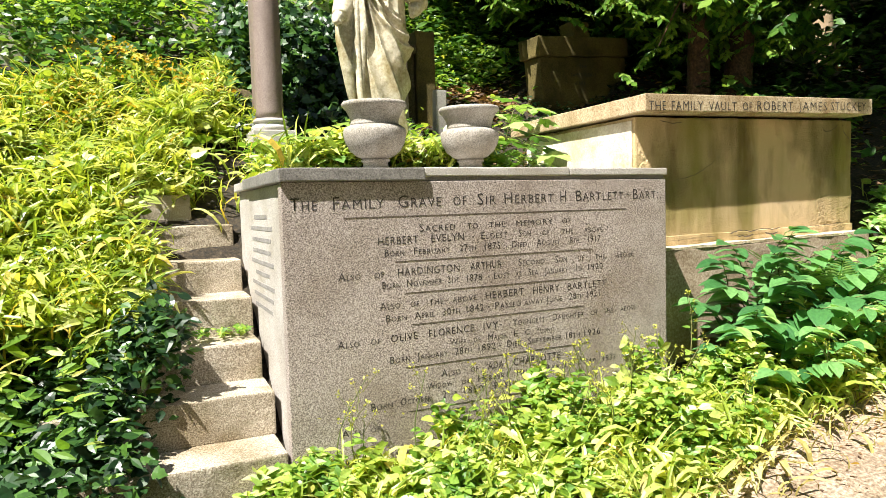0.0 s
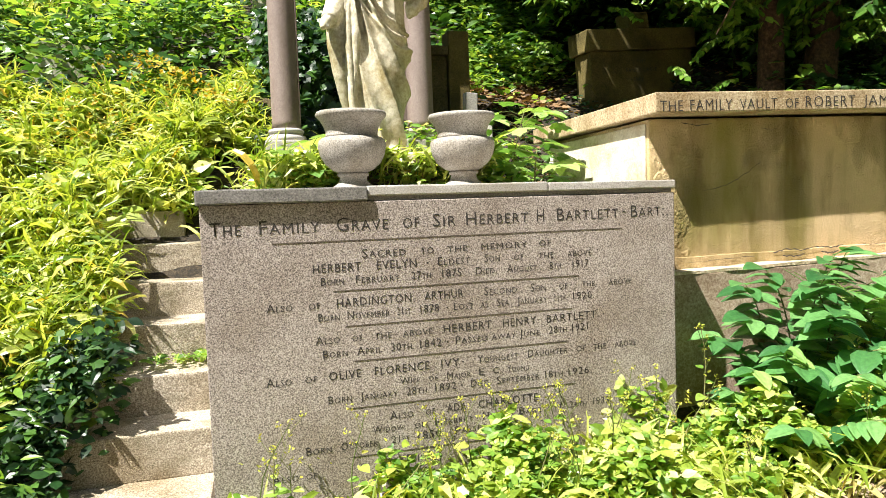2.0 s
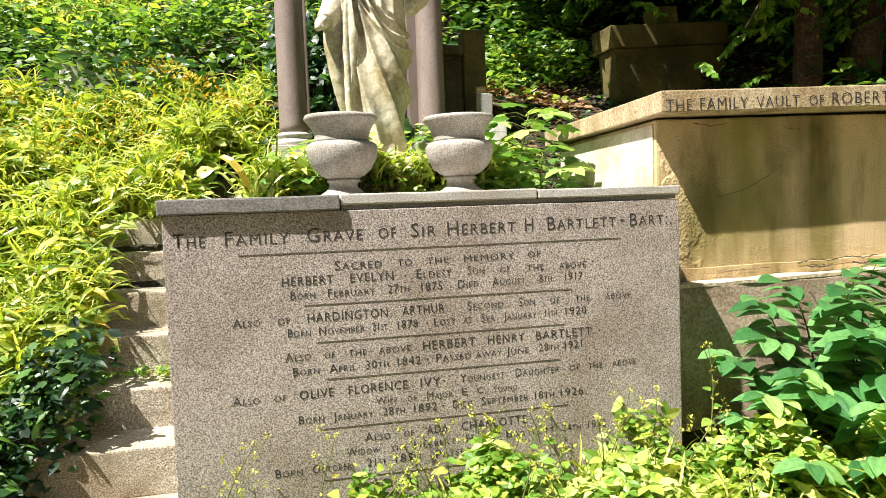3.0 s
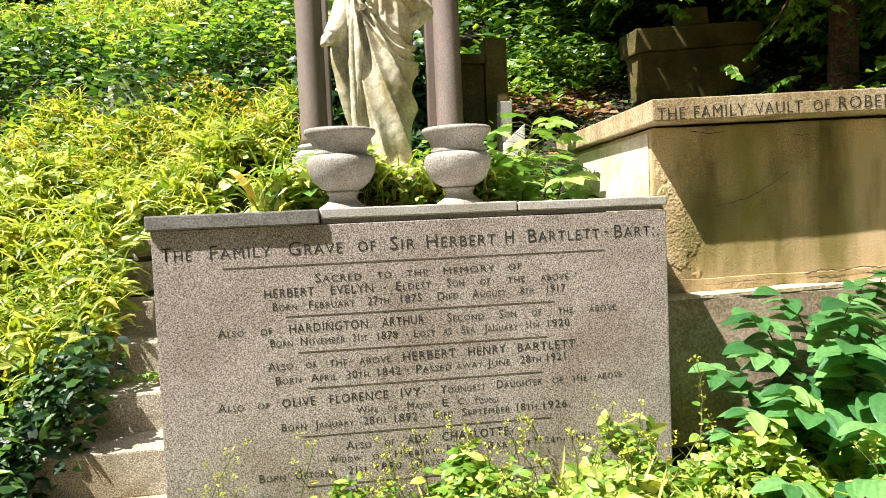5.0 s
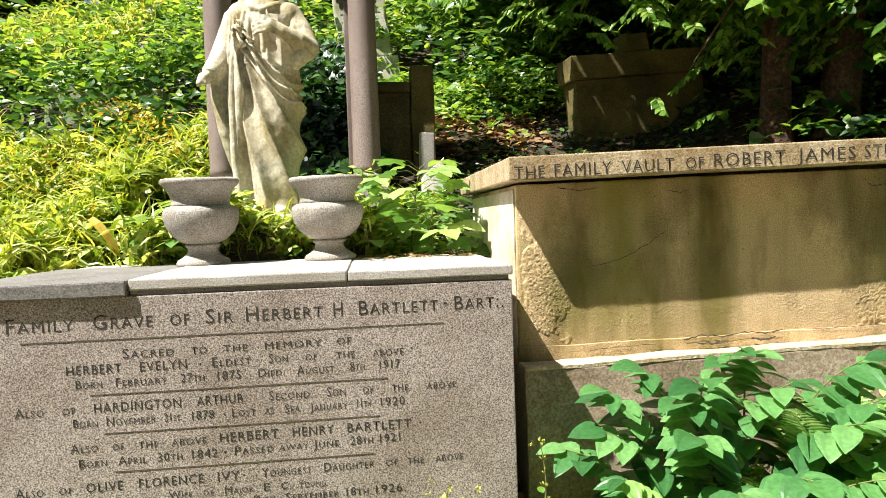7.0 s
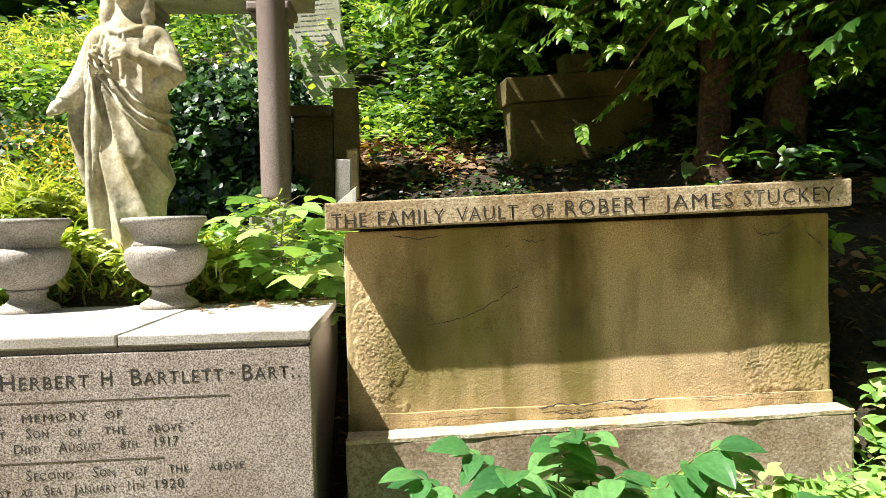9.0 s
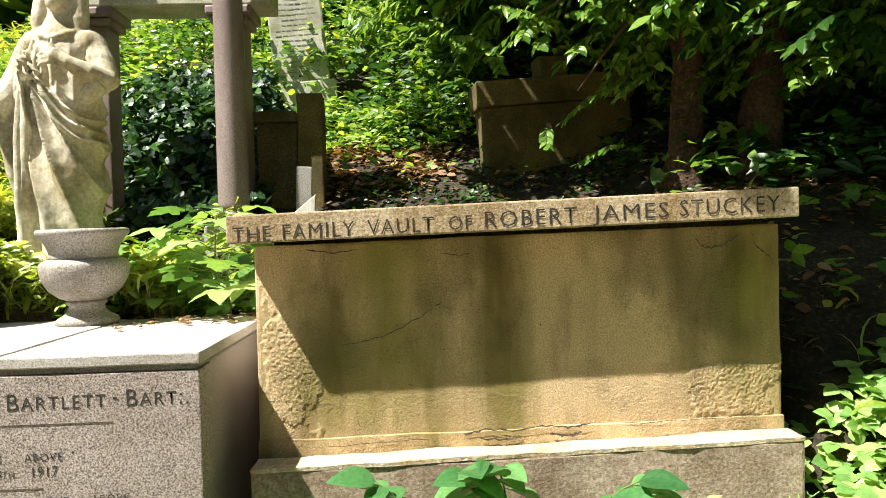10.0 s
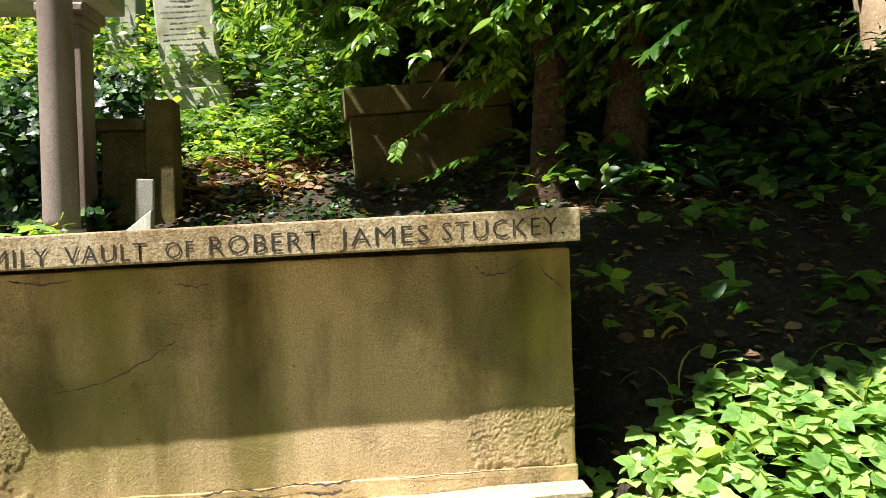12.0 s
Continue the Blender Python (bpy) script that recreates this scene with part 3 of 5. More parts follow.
def limb(bm, pts, rad, sides=12):
    v, _, f = tube(pts, rad, sides)
    vs = [bm.verts.new(p) for p in v]
    for g in f:
        bm.faces.new([vs[i] for i in g])


def loft(bm, rings, sides=40):
    """Closed rings given as (x, y, z, rx, ry)."""
    made = [[bm.verts.new((x + rx * math.cos(a), y + ry * math.sin(a), z)) for a in np.linspace(0, 2 * math.pi, sides, endpoint=False)] for x, y, z, rx, ry in rings]
    for lo, hi in zip(made, made[1:]):
        for i in range(sides):
            bm.faces.new((lo[i], lo[(i + 1) % sides], hi[(i + 1) % sides], hi[i]))
    bm.faces.new(made[0][::-1])
    bm.faces.new(made[-1])


def make_statue(at):
    bm = bmesh.new()
    # robe, torso and shoulders
    loft(bm, [(-0.02, 0, 0.0, 0.17, 0.15), (-0.01, 0, 0.10, 0.175, 0.15), (0, 0, 0.35, 0.185, 0.15), (0.01, 0, 0.55, 0.185, 0.145), (0.01, 0, 0.72, 0.175, 0.135), (0.0, 0, 0.85, 0.175, 0.13), (0, 0.01, 0.98, 0.185, 0.125), (0, 0.015, 1.06, 0.178, 0.115), (0, 0.012, 1.105, 0.138, 0.10), (0, 0.005, 1.14, 0.095, 0.08), (0, 0.0, 1.18, 0.066, 0.066), (0, -0.01, 1.23, 0.058, 0.056)])
    # head, hair and beard
    ellipsoid(bm, (0.0, -0.02, 1.31), (0.075, 0.09, 0.115))
    ellipsoid(bm, (0.0, 0.03, 1.30), (0.10, 0.09, 0.14))
    ellipsoid(bm, (0.0, -0.08, 1.23), (0.04, 0.03, 0.045))
    ellipsoid(bm, (0.0, 0.01, 1.16), (0.085, 0.075, 0.09))
    for sx in (-1, 1):
        limb(bm, [(sx * 0.075, 0.0, 1.36), (sx * 0.090, -0.010, 1.25), (sx * 0.100, -0.025, 1.15), (sx * 0.105, -0.05, 1.06)], [0.036, 0.046, 0.046, 0.018])
    for sx in (-1, 1):
        ellipsoid(bm, (sx * 0.13, 0.005, 1.035), (0.085, 0.095, 0.085))
    ellipsoid(bm, (0.0, -0.03, 0.96), (0.16, 0.105, 0.15))
    # rolled neckline and folds of the tunic
    limb(bm, [(-0.10, -0.045, 1.10), (-0.055, -0.098, 1.065), (0.0, -0.115, 1.045), (0.055, -0.098, 1.065), (0.10, -0.045, 1.10)], [0.018, 0.02, 0.02, 0.02, 0.018], 10)
    for fx in (-0.115, -0.075, -0.035, 0.005):
        limb(bm, [(fx * 0.8, -0.10, 1.05), (fx, -0.128, 0.95), (fx * 1.05, -0.128, 0.84)], [0.012, 0.017, 0.012], 8)
    # lowered arm with its open sleeve
    limb(bm, [(-0.15, 0.0, 1.04), (-0.20, -0.02, 0.90), (-0.245, -0.07, 0.79), (-0.29, -0.13, 0.715)], [0.075, 0.078, 0.066, 0.050], 14)
    limb(bm, [(-0.235, -0.05, 0.80), (-0.25, -0.07, 0.62), (-0.225, -0.06, 0.46), (-0.20, -0.04, 0.30), (-0.18, -0.03, 0.2)], [0.062, 0.055, 0.05, 0.034, 0.012], 12)
    limb(bm, [(-0.285, -0.125, 0.72), (-0.315, -0.16, 0.695), (-0.335, -0.20, 0.655)], [0.036, 0.034, 0.014], 10)
    limb(bm, [(-0.31, -0.15, 0.69), (-0.295, -0.19, 0.665)], [0.014, 0.009], 8)
    # raised arm, sleeve and hand on the breast
    limb(bm, [(0.15, 0.0, 1.05), (0.205, -0.035, 0.95), (0.255, -0.075, 0.845)], [0.062, 0.066, 0.062], 14)
    limb(bm, [(0.262, -0.075, 0.845), (0.20, -0.165, 0.875), (0.13, -0.205, 0.915)], [0.062, 0.048, 0.032], 14)
    limb(bm, [(0.23, -0.13, 0.83), (0.20, -0.15, 0.78), (0.18, -0.14, 0.735)], [0.055, 0.042, 0.014], 10)
    limb(bm, [(0.14, -0.205, 0.91), (0.07, -0.205, 0.945), (0.02, -0.19, 0.955)], [0.032, 0.036, 0.014], 10)
    for k in range(3):
        limb(bm, [(0.06, -0.205, 0.962 - 0.020 * k), (0.0, -0.195, 0.960 - 0.022 * k), (-0.04, -0.17, 0.952 - 0.024 * k)], [0.012, 0.011, 0.006], 8)
    limb(bm, [(0.07, -0.20, 0.96), (0.05, -0.195, 1.0), (0.042, -0.18, 1.03)], [0.013, 0.011, 0.006], 8)
    # hanging hem and feet
    limb(bm, [(-0.14, -0.10, 0.95), (-0.165, -0.115, 0.6), (-0.16, -0.13, 0.3), (-0.13, -0.14, 0.06)], [0.03, 0.036, 0.036, 0.03], 10)
    ellipsoid(bm, (-0.08, -0.165, 0.02), (0.045, 0.085, 0.03))
    ellipsoid(bm, (0.07, -0.14, 0.02), (0.045, 0.085, 0.03))
    bmesh.ops.create_cube(bm, size=1, matrix=Matrix.Translation((0, -0.02, -0.03)) @ Matrix.Diagonal((0.46, 0.44, 0.07, 1)))
    me = bpy.data.meshes.new("statue")
    bm.to_mesh(me)
    bm.free()
    tmp = bpy.data.objects.new("statue", me)
    scene.collection.objects.link(tmp)
    mod = tmp.modifiers.new("remesh", "REMESH")
    mod.mode, mod.voxel_size = "VOXEL", 0.0062
    sm = tmp.modifiers.new("smooth", "SMOOTH")
    sm.factor, sm.iterations = 0.5, 3
    bpy.context.view_layer.update()
    done = bpy.data.meshes.new_from_object(tmp.evaluated_get(bpy.context.evaluated_depsgraph_get()))
    bpy.data.objects.remove(tmp)
    # folds fan out from the shoulder
    normals = [v.normal.copy() for v in done.vertices]
    for v, nv in zip(done.vertices, normals):
        x, y, z = v.co
        if 0.03 < z < 1.06 and -0.20 < x < 0.23 and (y > -0.165 or z < 0.70):
            w = max(0, min(1, (1.02 - z) / 0.12)) * min(1, (z - 0.03) / 0.05) * min(1, (x + 0.20) / 0.04, (0.23 - x) / 0.04)
            brim = z - (0.80 - 1.15 * x + 3.0 * x * x)
            if brim < 0 or y > 0.05:
                fan = math.atan2(x + 0.17, 1.14 - z)
                s = math.sin(fan * 21 + 0.8 * noise.noise((x * 3, y * 3, z * 2)) + 1.2 * math.sin(2.5 * z))
                v.co += nv * w * (0.042 * (1 - abs(s)) ** 1.2 - 0.020)
            if y < 0.03 and -0.16 < brim < 0.02:
                roll = 0.5 + 0.5 * math.cos((brim + 0.015 * math.sin(9 * x)) * 2 * math.pi / 0.052)
                v.co += nv * (0.026 * roll ** 1.5) * min(1, (0.02 - brim) / 0.015, (brim + 0.16) / 0.05) * min(1, max(0, (x + 0.17) / 0.05))
            if brim >= 0.02 and y < 0:
                v.co += nv * 0.0055 * min(1, (1.06 - z) / 0.1) * (1 - 2 * abs(math.sin((x * (1.25 - 0.4 * z) + 0.05 * z) * 48 + 1.2 * noise.noise((x * 5, 0, z * 2.5)))))
        v.co += nv * 0.0025 * noise.noise(Vector((x, y, z)) * 22)
    done.materials.clear()
    done.materials.append(STATUE_STONE)
    done.shade_smooth()
    ob = tagged(new("statue", done), "weathered pale marble robed statue, one hand on its breast", "statue")
    ob.matrix_basis = at
    return ob


make_statue(pose(1.385, 3.80, 1.865, 0, 0, -2) @ Matrix.Diagonal((0.92, 0.95, 1, 1)))
plinth = thing("statue_plinth", pose(0, 0, 0), "low stone plinth under the robed statue", "plinth")
part("plinth_block", block(1.10, 1.65, 3.54, 4.04, 1.45, 1.83, 0.012, 5, 0.004, 51), DARK_STONE, plinth)

# ---- stones on the slope behind ----
headstone = thing("tall_headstone", pose(1.95, 7.62, 3.25, -4, -5, 4), "tall lichened headstone covered in worn lettering", "headstone")
part("tablet", block(-0.285, 0.285, -0.08, 0.08, 0.36, 1.55, 0.02, 6, 0.006, 61), PALE_STONE, headstone)
part("shoulder_base", block(-0.345, 0.345, -0.13, 0.13, -0.55, 0.355, 0.02, 6, 0.006, 62), PALE_STONE, headstone)
for i in range(19):
    x = -0.10 - 0.13 * abs(math.sin(i * 2.4))
    end = -x
    while x < end - 0.02:
        w = random.uniform(0.03, 0.075)
        part("worn_word", block(x, min(x + w, end), -0.0825, -0.078, 1.47 - 0.056 * i, 1.480 - 0.056 * i, 0), LETTER_PALE, headstone)
        x += w + 0.014

pedestal = thing("sandstone_tomb", pose(0, 0, 0), "low dark sandstone tomb with a corner post", "tomb")
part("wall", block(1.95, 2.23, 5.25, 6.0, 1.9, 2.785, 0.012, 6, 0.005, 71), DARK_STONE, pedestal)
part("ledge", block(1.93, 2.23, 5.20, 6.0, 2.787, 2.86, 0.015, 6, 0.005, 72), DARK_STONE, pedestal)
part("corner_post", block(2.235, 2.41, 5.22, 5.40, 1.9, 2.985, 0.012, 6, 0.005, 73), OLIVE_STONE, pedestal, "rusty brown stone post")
marker = thing("stone_marker", pose(2.305, 4.95, 2.05, 0, 2, 8), "small upright pale stone marker", "marker")
part("marker_block", block(-0.05, 0.05, -0.03, 0.03, -0.3, 0.39, 0.006), GRANITE_LIGHT, marker)
slab = thing("leaning_slab", pose(2.325, 4.72, 1.80, -6, 2, 6), "pale broken slab leaning among plants", "slab")
part("slab_block", block(-0.075, 0.075, -0.03, 0.03, -0.25, 0.40, 0.006, 4, 0.003, 77, (-0.09, 0.05, 0.05, -0.09)), WHITE_STONE, slab)

box_tomb = thing("shaded_vault", pose(3.494, 5.304, 3.06, 0, -5, 7) @ pose(0, 0, -3.06), "sandstone vault darkened for the shade under the tree", "vault")
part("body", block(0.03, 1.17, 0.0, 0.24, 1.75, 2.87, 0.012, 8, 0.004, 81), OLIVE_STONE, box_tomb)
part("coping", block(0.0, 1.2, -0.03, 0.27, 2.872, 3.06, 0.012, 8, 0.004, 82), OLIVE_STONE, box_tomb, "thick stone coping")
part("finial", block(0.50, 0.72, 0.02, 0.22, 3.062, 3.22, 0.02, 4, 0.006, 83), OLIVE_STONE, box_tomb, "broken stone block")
for body, x0, x1, z in (("THE", 0.52, 0.62, 2.76), ("FAMILY GRAVE", 0.40, 0.74, 2.68), ("HENRY", 0.44, 0.58, 2.60)):
    lettering("inscription", body, x0, x1, z, 0.035, -0.004, box_tomb, LETTER)
tablet = thing("leaning_tablet", pose(0.70, 5.34, 2.0, -10, 14, -8), "dark weathered tablet leaning beside the column", "tablet")
part("tablet_block", block(-0.13, 0.13, -0.03, 0.03, -0.25, 0.47, 0.01, 5, 0.004, 91), DARK_STONE, tablet)
ledger = thing("ledger_tomb", pose(-0.75, 7.5, 2.85, 0, 3, 6), "low grey lichened tomb half buried in ivy", "tomb")
part("tomb_body", block(-0.55, 0.55, -0.3, 0.5, -0.5, 0.42, 0.02, 6, 0.008, 92), PALE_STONE, ledger)
far_pier = thing("square_pier", pose(0.95, 8.6, 3.5), "square sandstone monument shaft among brambles", "monument")
part("shaft", block(-0.17, 0.17, -0.17, 0.17, -0.6, 2.6, 0.015), PALE_STONE, far_pier)
part("foot", block(-0.3, 0.3, -0.3, 0.3, -0.6, 0.35, 0.02), PALE_STONE, far_pier)


# ---- leaves ----
def leaf_oval(w=0.5, fold=0.06, droop=0.18):
    st = [(0.0, 0.0), (0.18, 0.62), (0.42, 1.0), (0.70, 0.72), (1.0, 0.0)]
    v, f = [], []
    for s, h in st:
        z = -droop * s * s
        if h == 0:
            v.append((s, 0, z))
        else:
            v += [(s, -h * w / 2, z + fold * h), (s, 0, z), (s, h * w / 2, z + fold * h)]
    f = [(0, 2, 1), (0, 3, 2), (1, 2, 5, 4), (2, 3, 6, 5), (4, 5, 8, 7), (5, 6, 9, 8), (7, 8, 10), (8, 9, 10)]
    return np.array(v), f


def leaf_ivy():
    pts = [(0, 0), (0.05, 0.32), (0.22, 0.55), (0.40, 0.36), (0.60, 0.40), (0.72, 0.20), (1.0, 0.0)]
    out = pts + [(x, -y) for x, y in pts[-2:0:-1]]
    v = [(x, y, 0.10 * abs(y) - 0.15 * x * x) for x, y in out] + [(0.35, 0, 0.0)]
    n = len(out)
    return np.array(v), [(i, n, (i + 1) % n) for i in range(n)]


def leaf_lobed():
    """A five-lobed leaf with drooping lobes."""
    pts = [(0, 0), (-0.06, 0.22), (0.10, 0.44), (0.20, 0.34), (0.34, 0.58), (0.52, 0.50), (0.50, 0.26), (0.74, 0.26), (0.84, 0.12), (1.0, 0.0)]
    out = pts + [(x, -y) for x, y in pts[-2:0:-1]]
    v = [(x, y, -0.28 * x * x - 0.22 * y * y) for x, y in out] + [(0.33, 0, 0.03)]
    n = len(out)
    return np.array(v), [(i, n, (i + 1) % n) for i in range(n)]


def leaf_strap(droop=0.8, w=0.05, n=5):
    v, f = [], []
    a, x, z = 1.15, 0.0, 0.0
    for i in range(n + 1):
        s = i / n
        h = w * (0.55 + 1.2 * s) * (1 - s) ** 0.6 / 0.75
        v += [(x, -h / 2, z + 0.2 * h), (x, 0, z), (x, h / 2, z + 0.2 * h)] if i < n else [(x, 0, z)]
        x, z = x + math.cos(a) / n, z + math.sin(a) / n
        a -= droop * 2.6 / n
    for i in range(n - 1):
        b = 3 * i
        f += [(b, b + 1, b + 4, b + 3), (b + 1, b + 2, b + 5, b + 4)]
    b = 3 * (n - 1)
    f += [(b, b + 1, b + 3), (b + 1, b + 2, b + 3)]
    return np.array(v), f


def leaf_trefoil(w=0.62):
    v0, f0 = leaf_oval(w, 0.05, 0.2)
    vs, fs = [], []
    for a, s in ((0, 1.0), (1.35, 0.85), (-1.35, 0.85)):
        c, d = math.cos(a), math.sin(a)
        p = v0 * s
        vs.append(np.stack([p[:, 0] * c - p[:, 1] * d + 0.12, p[:, 0] * d + p[:, 1] * c, p[:, 2]], -1))
        k = len(v0) * len(fs)
        fs.append([tuple(i + k for i in g) for g in f0])
    return np.concatenate(vs), sum(fs, [])


def unit(v):
    return v / np.maximum(np.linalg.norm(v, axis=-1, keepdims=True), 1e-9)


def leaf_mesh(templates, pos, fwd, nrm, size, width=None):
    """Vertices and faces of many leaves. Each takes one of the templates in turn."""
    fwd = unit(fwd)
    zz = unit(nrm - (nrm * fwd).sum(-1, keepdims=True) * fwd)
    yy = np.cross(zz, fwd)
    width = np.ones(len(pos)) if width is None else width
    verts, faces, n = [], [], 0
    for k, (tv, tf) in enumerate(templates):
        sel = np.arange(k, len(pos), len(templates))
        p = pos[sel][:, None] + size[sel][:, None, None] * (tv[None, :, 0:1] * fwd[sel][:, None] + tv[None, :, 1:2] * width[sel][:, None, None] * yy[sel][:, None] + tv[None, :, 2:3] * zz[sel][:, None])
        verts.append(p.reshape(-1, 3))
        for i in range(len(sel)):
            b = n + i * len(tv)
            faces += [tuple(b + j for j in g) for g in tf]
        n += len(sel) * len(tv)
    return np.concatenate(verts).tolist(), [], faces


def heading(n, up=(0.0, 0.4), toward=None, spread=math.pi):
    a = rng.uniform(-spread, spread, n) + (0 if toward is None else toward)
    u = rng.uniform(*up, n)
    return np.stack([np.cos(a), np.sin(a), u], -1)


def leaning(n, lean=(0, 0, 1), jitter=0.5):
    return unit(np.array(lean) + rng.normal(0, jitter, (n, 3)))


def area(n, x, y, keep=None):
    """Random places in a rectangle, thinned by keep(x, y) in 0..1."""
    out = np.zeros((0, 2))
    while len(out) < n:
        p = np.stack([rng.uniform(*x, n), rng.uniform(*y, n)], -1)
        if keep is not None:
            p = p[rng.random(n) < keep(p[:, 0], p[:, 1])]
        out = np.concatenate([out, p])
    return out[:n]


def foliage(name, templates, xy, height, size, material, label, category, up=(0.0, 0.5), lean=(0, -0.35, 1), jitter=0.5, low=0.35, toward=None, spread=math.pi, width=None, lift=None):
    """A mass of leaves over the ground: a leafy surface at the given height, leaves in its upper part."""
    n = len(xy)
    x, y = xy[:, 0], xy[:, 1]
    top = height(x, y) if callable(height) else np.full(n, height)
    z = ground_z(x, y) + top * (low + (1 - low) * np.sqrt(rng.random(n)))
    if lift is not None:
        z = z + lift(x, y)
    pos = np.stack([x, y, z], -1)
    me = leaf_mesh(templates, pos, heading(n, up, toward, spread), leaning(n, lean, jitter), rng.uniform(*size, n), None if width is None else rng.uniform(*width, n))
    return tagged(part(name, me, material), label, category, kind="stuff")


OVALS = [leaf_oval(0.55, 0.05, 0.15), leaf_oval(0.45, 0.08, 0.3), leaf_oval(0.65, 0.03, 0.05)]
LANCE = [leaf_oval(0.30, 0.04, 0.25), leaf_oval(0.36, 0.06, 0.10)]
STRAPS = [leaf_strap(0.7, 0.045), leaf_strap(1.0, 0.060), leaf_strap(0.5, 0.034), leaf_strap(1.25, 0.055), leaf_strap(1.1, 0.12)]
IVIES = [leaf_ivy()]
TREFOILS = [leaf_trefoil()]
WIDE_TREFOILS = [leaf_trefoil(0.85), leaf_trefoil(0.72)]


def clump(x, y, f=2.0, s=0.0):
    return 0.5 + 0.5 * np.clip(wavy(x, y, f, s) * 1.5, -1, 1)


def over_steps(x, y):
    """How far the steps rise above the ground there."""
    top = np.interp(y, STEP_Y, STEP_Z, left=0.35)
    return np.where(x > -0.36, np.maximum(0, top - 0.16 - ground_z(x, y)), 0)


def sightline(x, y):
    """Low growth before the tall headstone."""
    return (1 - 0.8 * step01(1.3, 1.6, x) * (1 - step01(2.6, 2.9, x)) * (1 - step01(7.3, 7.5, y)))


def by_column(x, y):
    """Sparse growth before the foot of the column."""
    return 1 - 0.93 * (x > 0.38) * (y < 4.95)


# tussocks of arching grass on the left slope
foliage("arching_grass", STRAPS, area(10500, (-3.6, 0.95), (3.75, 6.3), lambda x, y: step01(-3.5, -2.4, x + 0.4 * wavy(x, y, 2)) * (1 - step01(5.6, 6.2, y + 0.3 * wavy(x, y, 2))) * ((x < 0.45) | (y > 3.85)) * (1 - 1.0 * ((x > -0.22) & (x < 0.42) & (y < 4.08))) * (0.12 + 0.88 * clump(x, y, 3.4) ** 1.4) * by_column(x, y)), lambda x, y: 0.03 + 0.30 * clump(x, y, 2.3) ** 1.5, (0.14, 0.36), GRASS, "thick arching yellow-green grass on the slope", "grass", (0.1, 0.8), (0, -0.2, 1), 0.35, 0.1, -1.6, 2.2)
foliage("arching_grass", STRAPS, area(4600, (-2.0, 0.10), (2.90, 3.95), lambda x, y: step01(2.85, 3.1, y + 0.12 * wavy(x, y, 3)) * (x < 0.0 + 0.08 * np.sin(8 * y))), lambda x, y: 0.16 + 0.26 * clump(x, y, 1.9, 2), (0.14, 0.34), GRASS, "arching yellow-green grass hanging over the steps", "grass", (0.0, 0.7), (0, -0.2, 1), 0.4, 0.3, -0.9, 1.6)
foliage("slope_herbs", LANCE + OVALS + TREFOILS, area(9000, (-2.8, 0.9), (3.7, 6.2), lambda x, y: ((x < 0.45) | (y > 3.85)) * (1 - 1.0 * ((x > -0.22) & (x < 0.42) & (y < 4.08))) * clump(x, y, 2.6, 3) * by_column(x, y)), lambda x, y: 0.10 + 0.32 * clump(x, y, 2.3) ** 1.5, (0.05, 0.15), HERB, "broad pale herbs among the slope grass", "weeds", (-0.3, 0.6), (-0.2, -0.4, 1), 0.5, 0.3)
foliage("slope_flowers", OVALS[:1], area(900, (-2.2, 0.7), (4.4, 5.9), lambda x, y: clump(x, y, 1.5, 1) ** 2), lambda x, y: 0.34 + 0.24 * clump(x, y, 1.6), (0.02, 0.045), BUD, "small orange-yellow flower heads above the grass", "flowers", (0.0, 1.0), (0, 0, 1), 0.6, 0.8)
foliage("bank_herbs", LANCE + OVALS + TREFOILS, area(3200, (-2.0, 0.06), (2.9, 3.95), lambda x, y: step01(2.8, 3.1, y + 0.12 * wavy(x, y, 3)) * (0.3 + 0.7 * clump(x, y, 2.6, 1))), lambda x, y: 0.22 + 0.26 * clump(x, y, 1.9, 2), (0.04, 0.13), HERB, "broad pale herbs hanging beside the steps", "weeds", (-0.6, 0.5), (-0.3, -0.5, 1), 0.5, 0.4)
# ivy beside the steps
foliage("ivy_bank", IVIES + OVALS + LANCE, area(14000, (-2.3, 0.22), (1.7, 3.2), lambda x, y: (1 - step01(2.85, 3.1, y + 0.12 * wavy(x, y, 3))) * step01(-2.2, -1.2, x + 0.3 * wavy(x, y, 2)) * step01(1.8, 2.3, y + 0.15 * wavy(x, y, 3)) * (x < 0.03 + 0.08 * step01(2.55, 2.75, y) + 0.07 * np.sin(9 * y) + 0.06 * np.sin(23 * y)) * (1 - 0.8 * ((x > -0.3) & (y < 2.55)))), lambda x, y: 0.12 + 0.36 * clump(x, y, 2.9, 1), (0.032, 0.072), IVY, "glossy dark ivy spilling onto the steps", "ivy", (-0.6, 0.2), (0.1, -0.7, 1), 0.5, 0.2, lift=over_steps)
foliage("ivy_herbs", LANCE, area(420, (-1.6, -0.1), (2.2, 3.5)), lambda x, y: 0.30 + 0.3 * clump(x, y, 2.5, 1), (0.05, 0.11), WEED, "long pale leaves rising through the ivy", "weeds", (-0.4, 0.8), (-0.1, -0.5, 1), 0.5, 0.6)
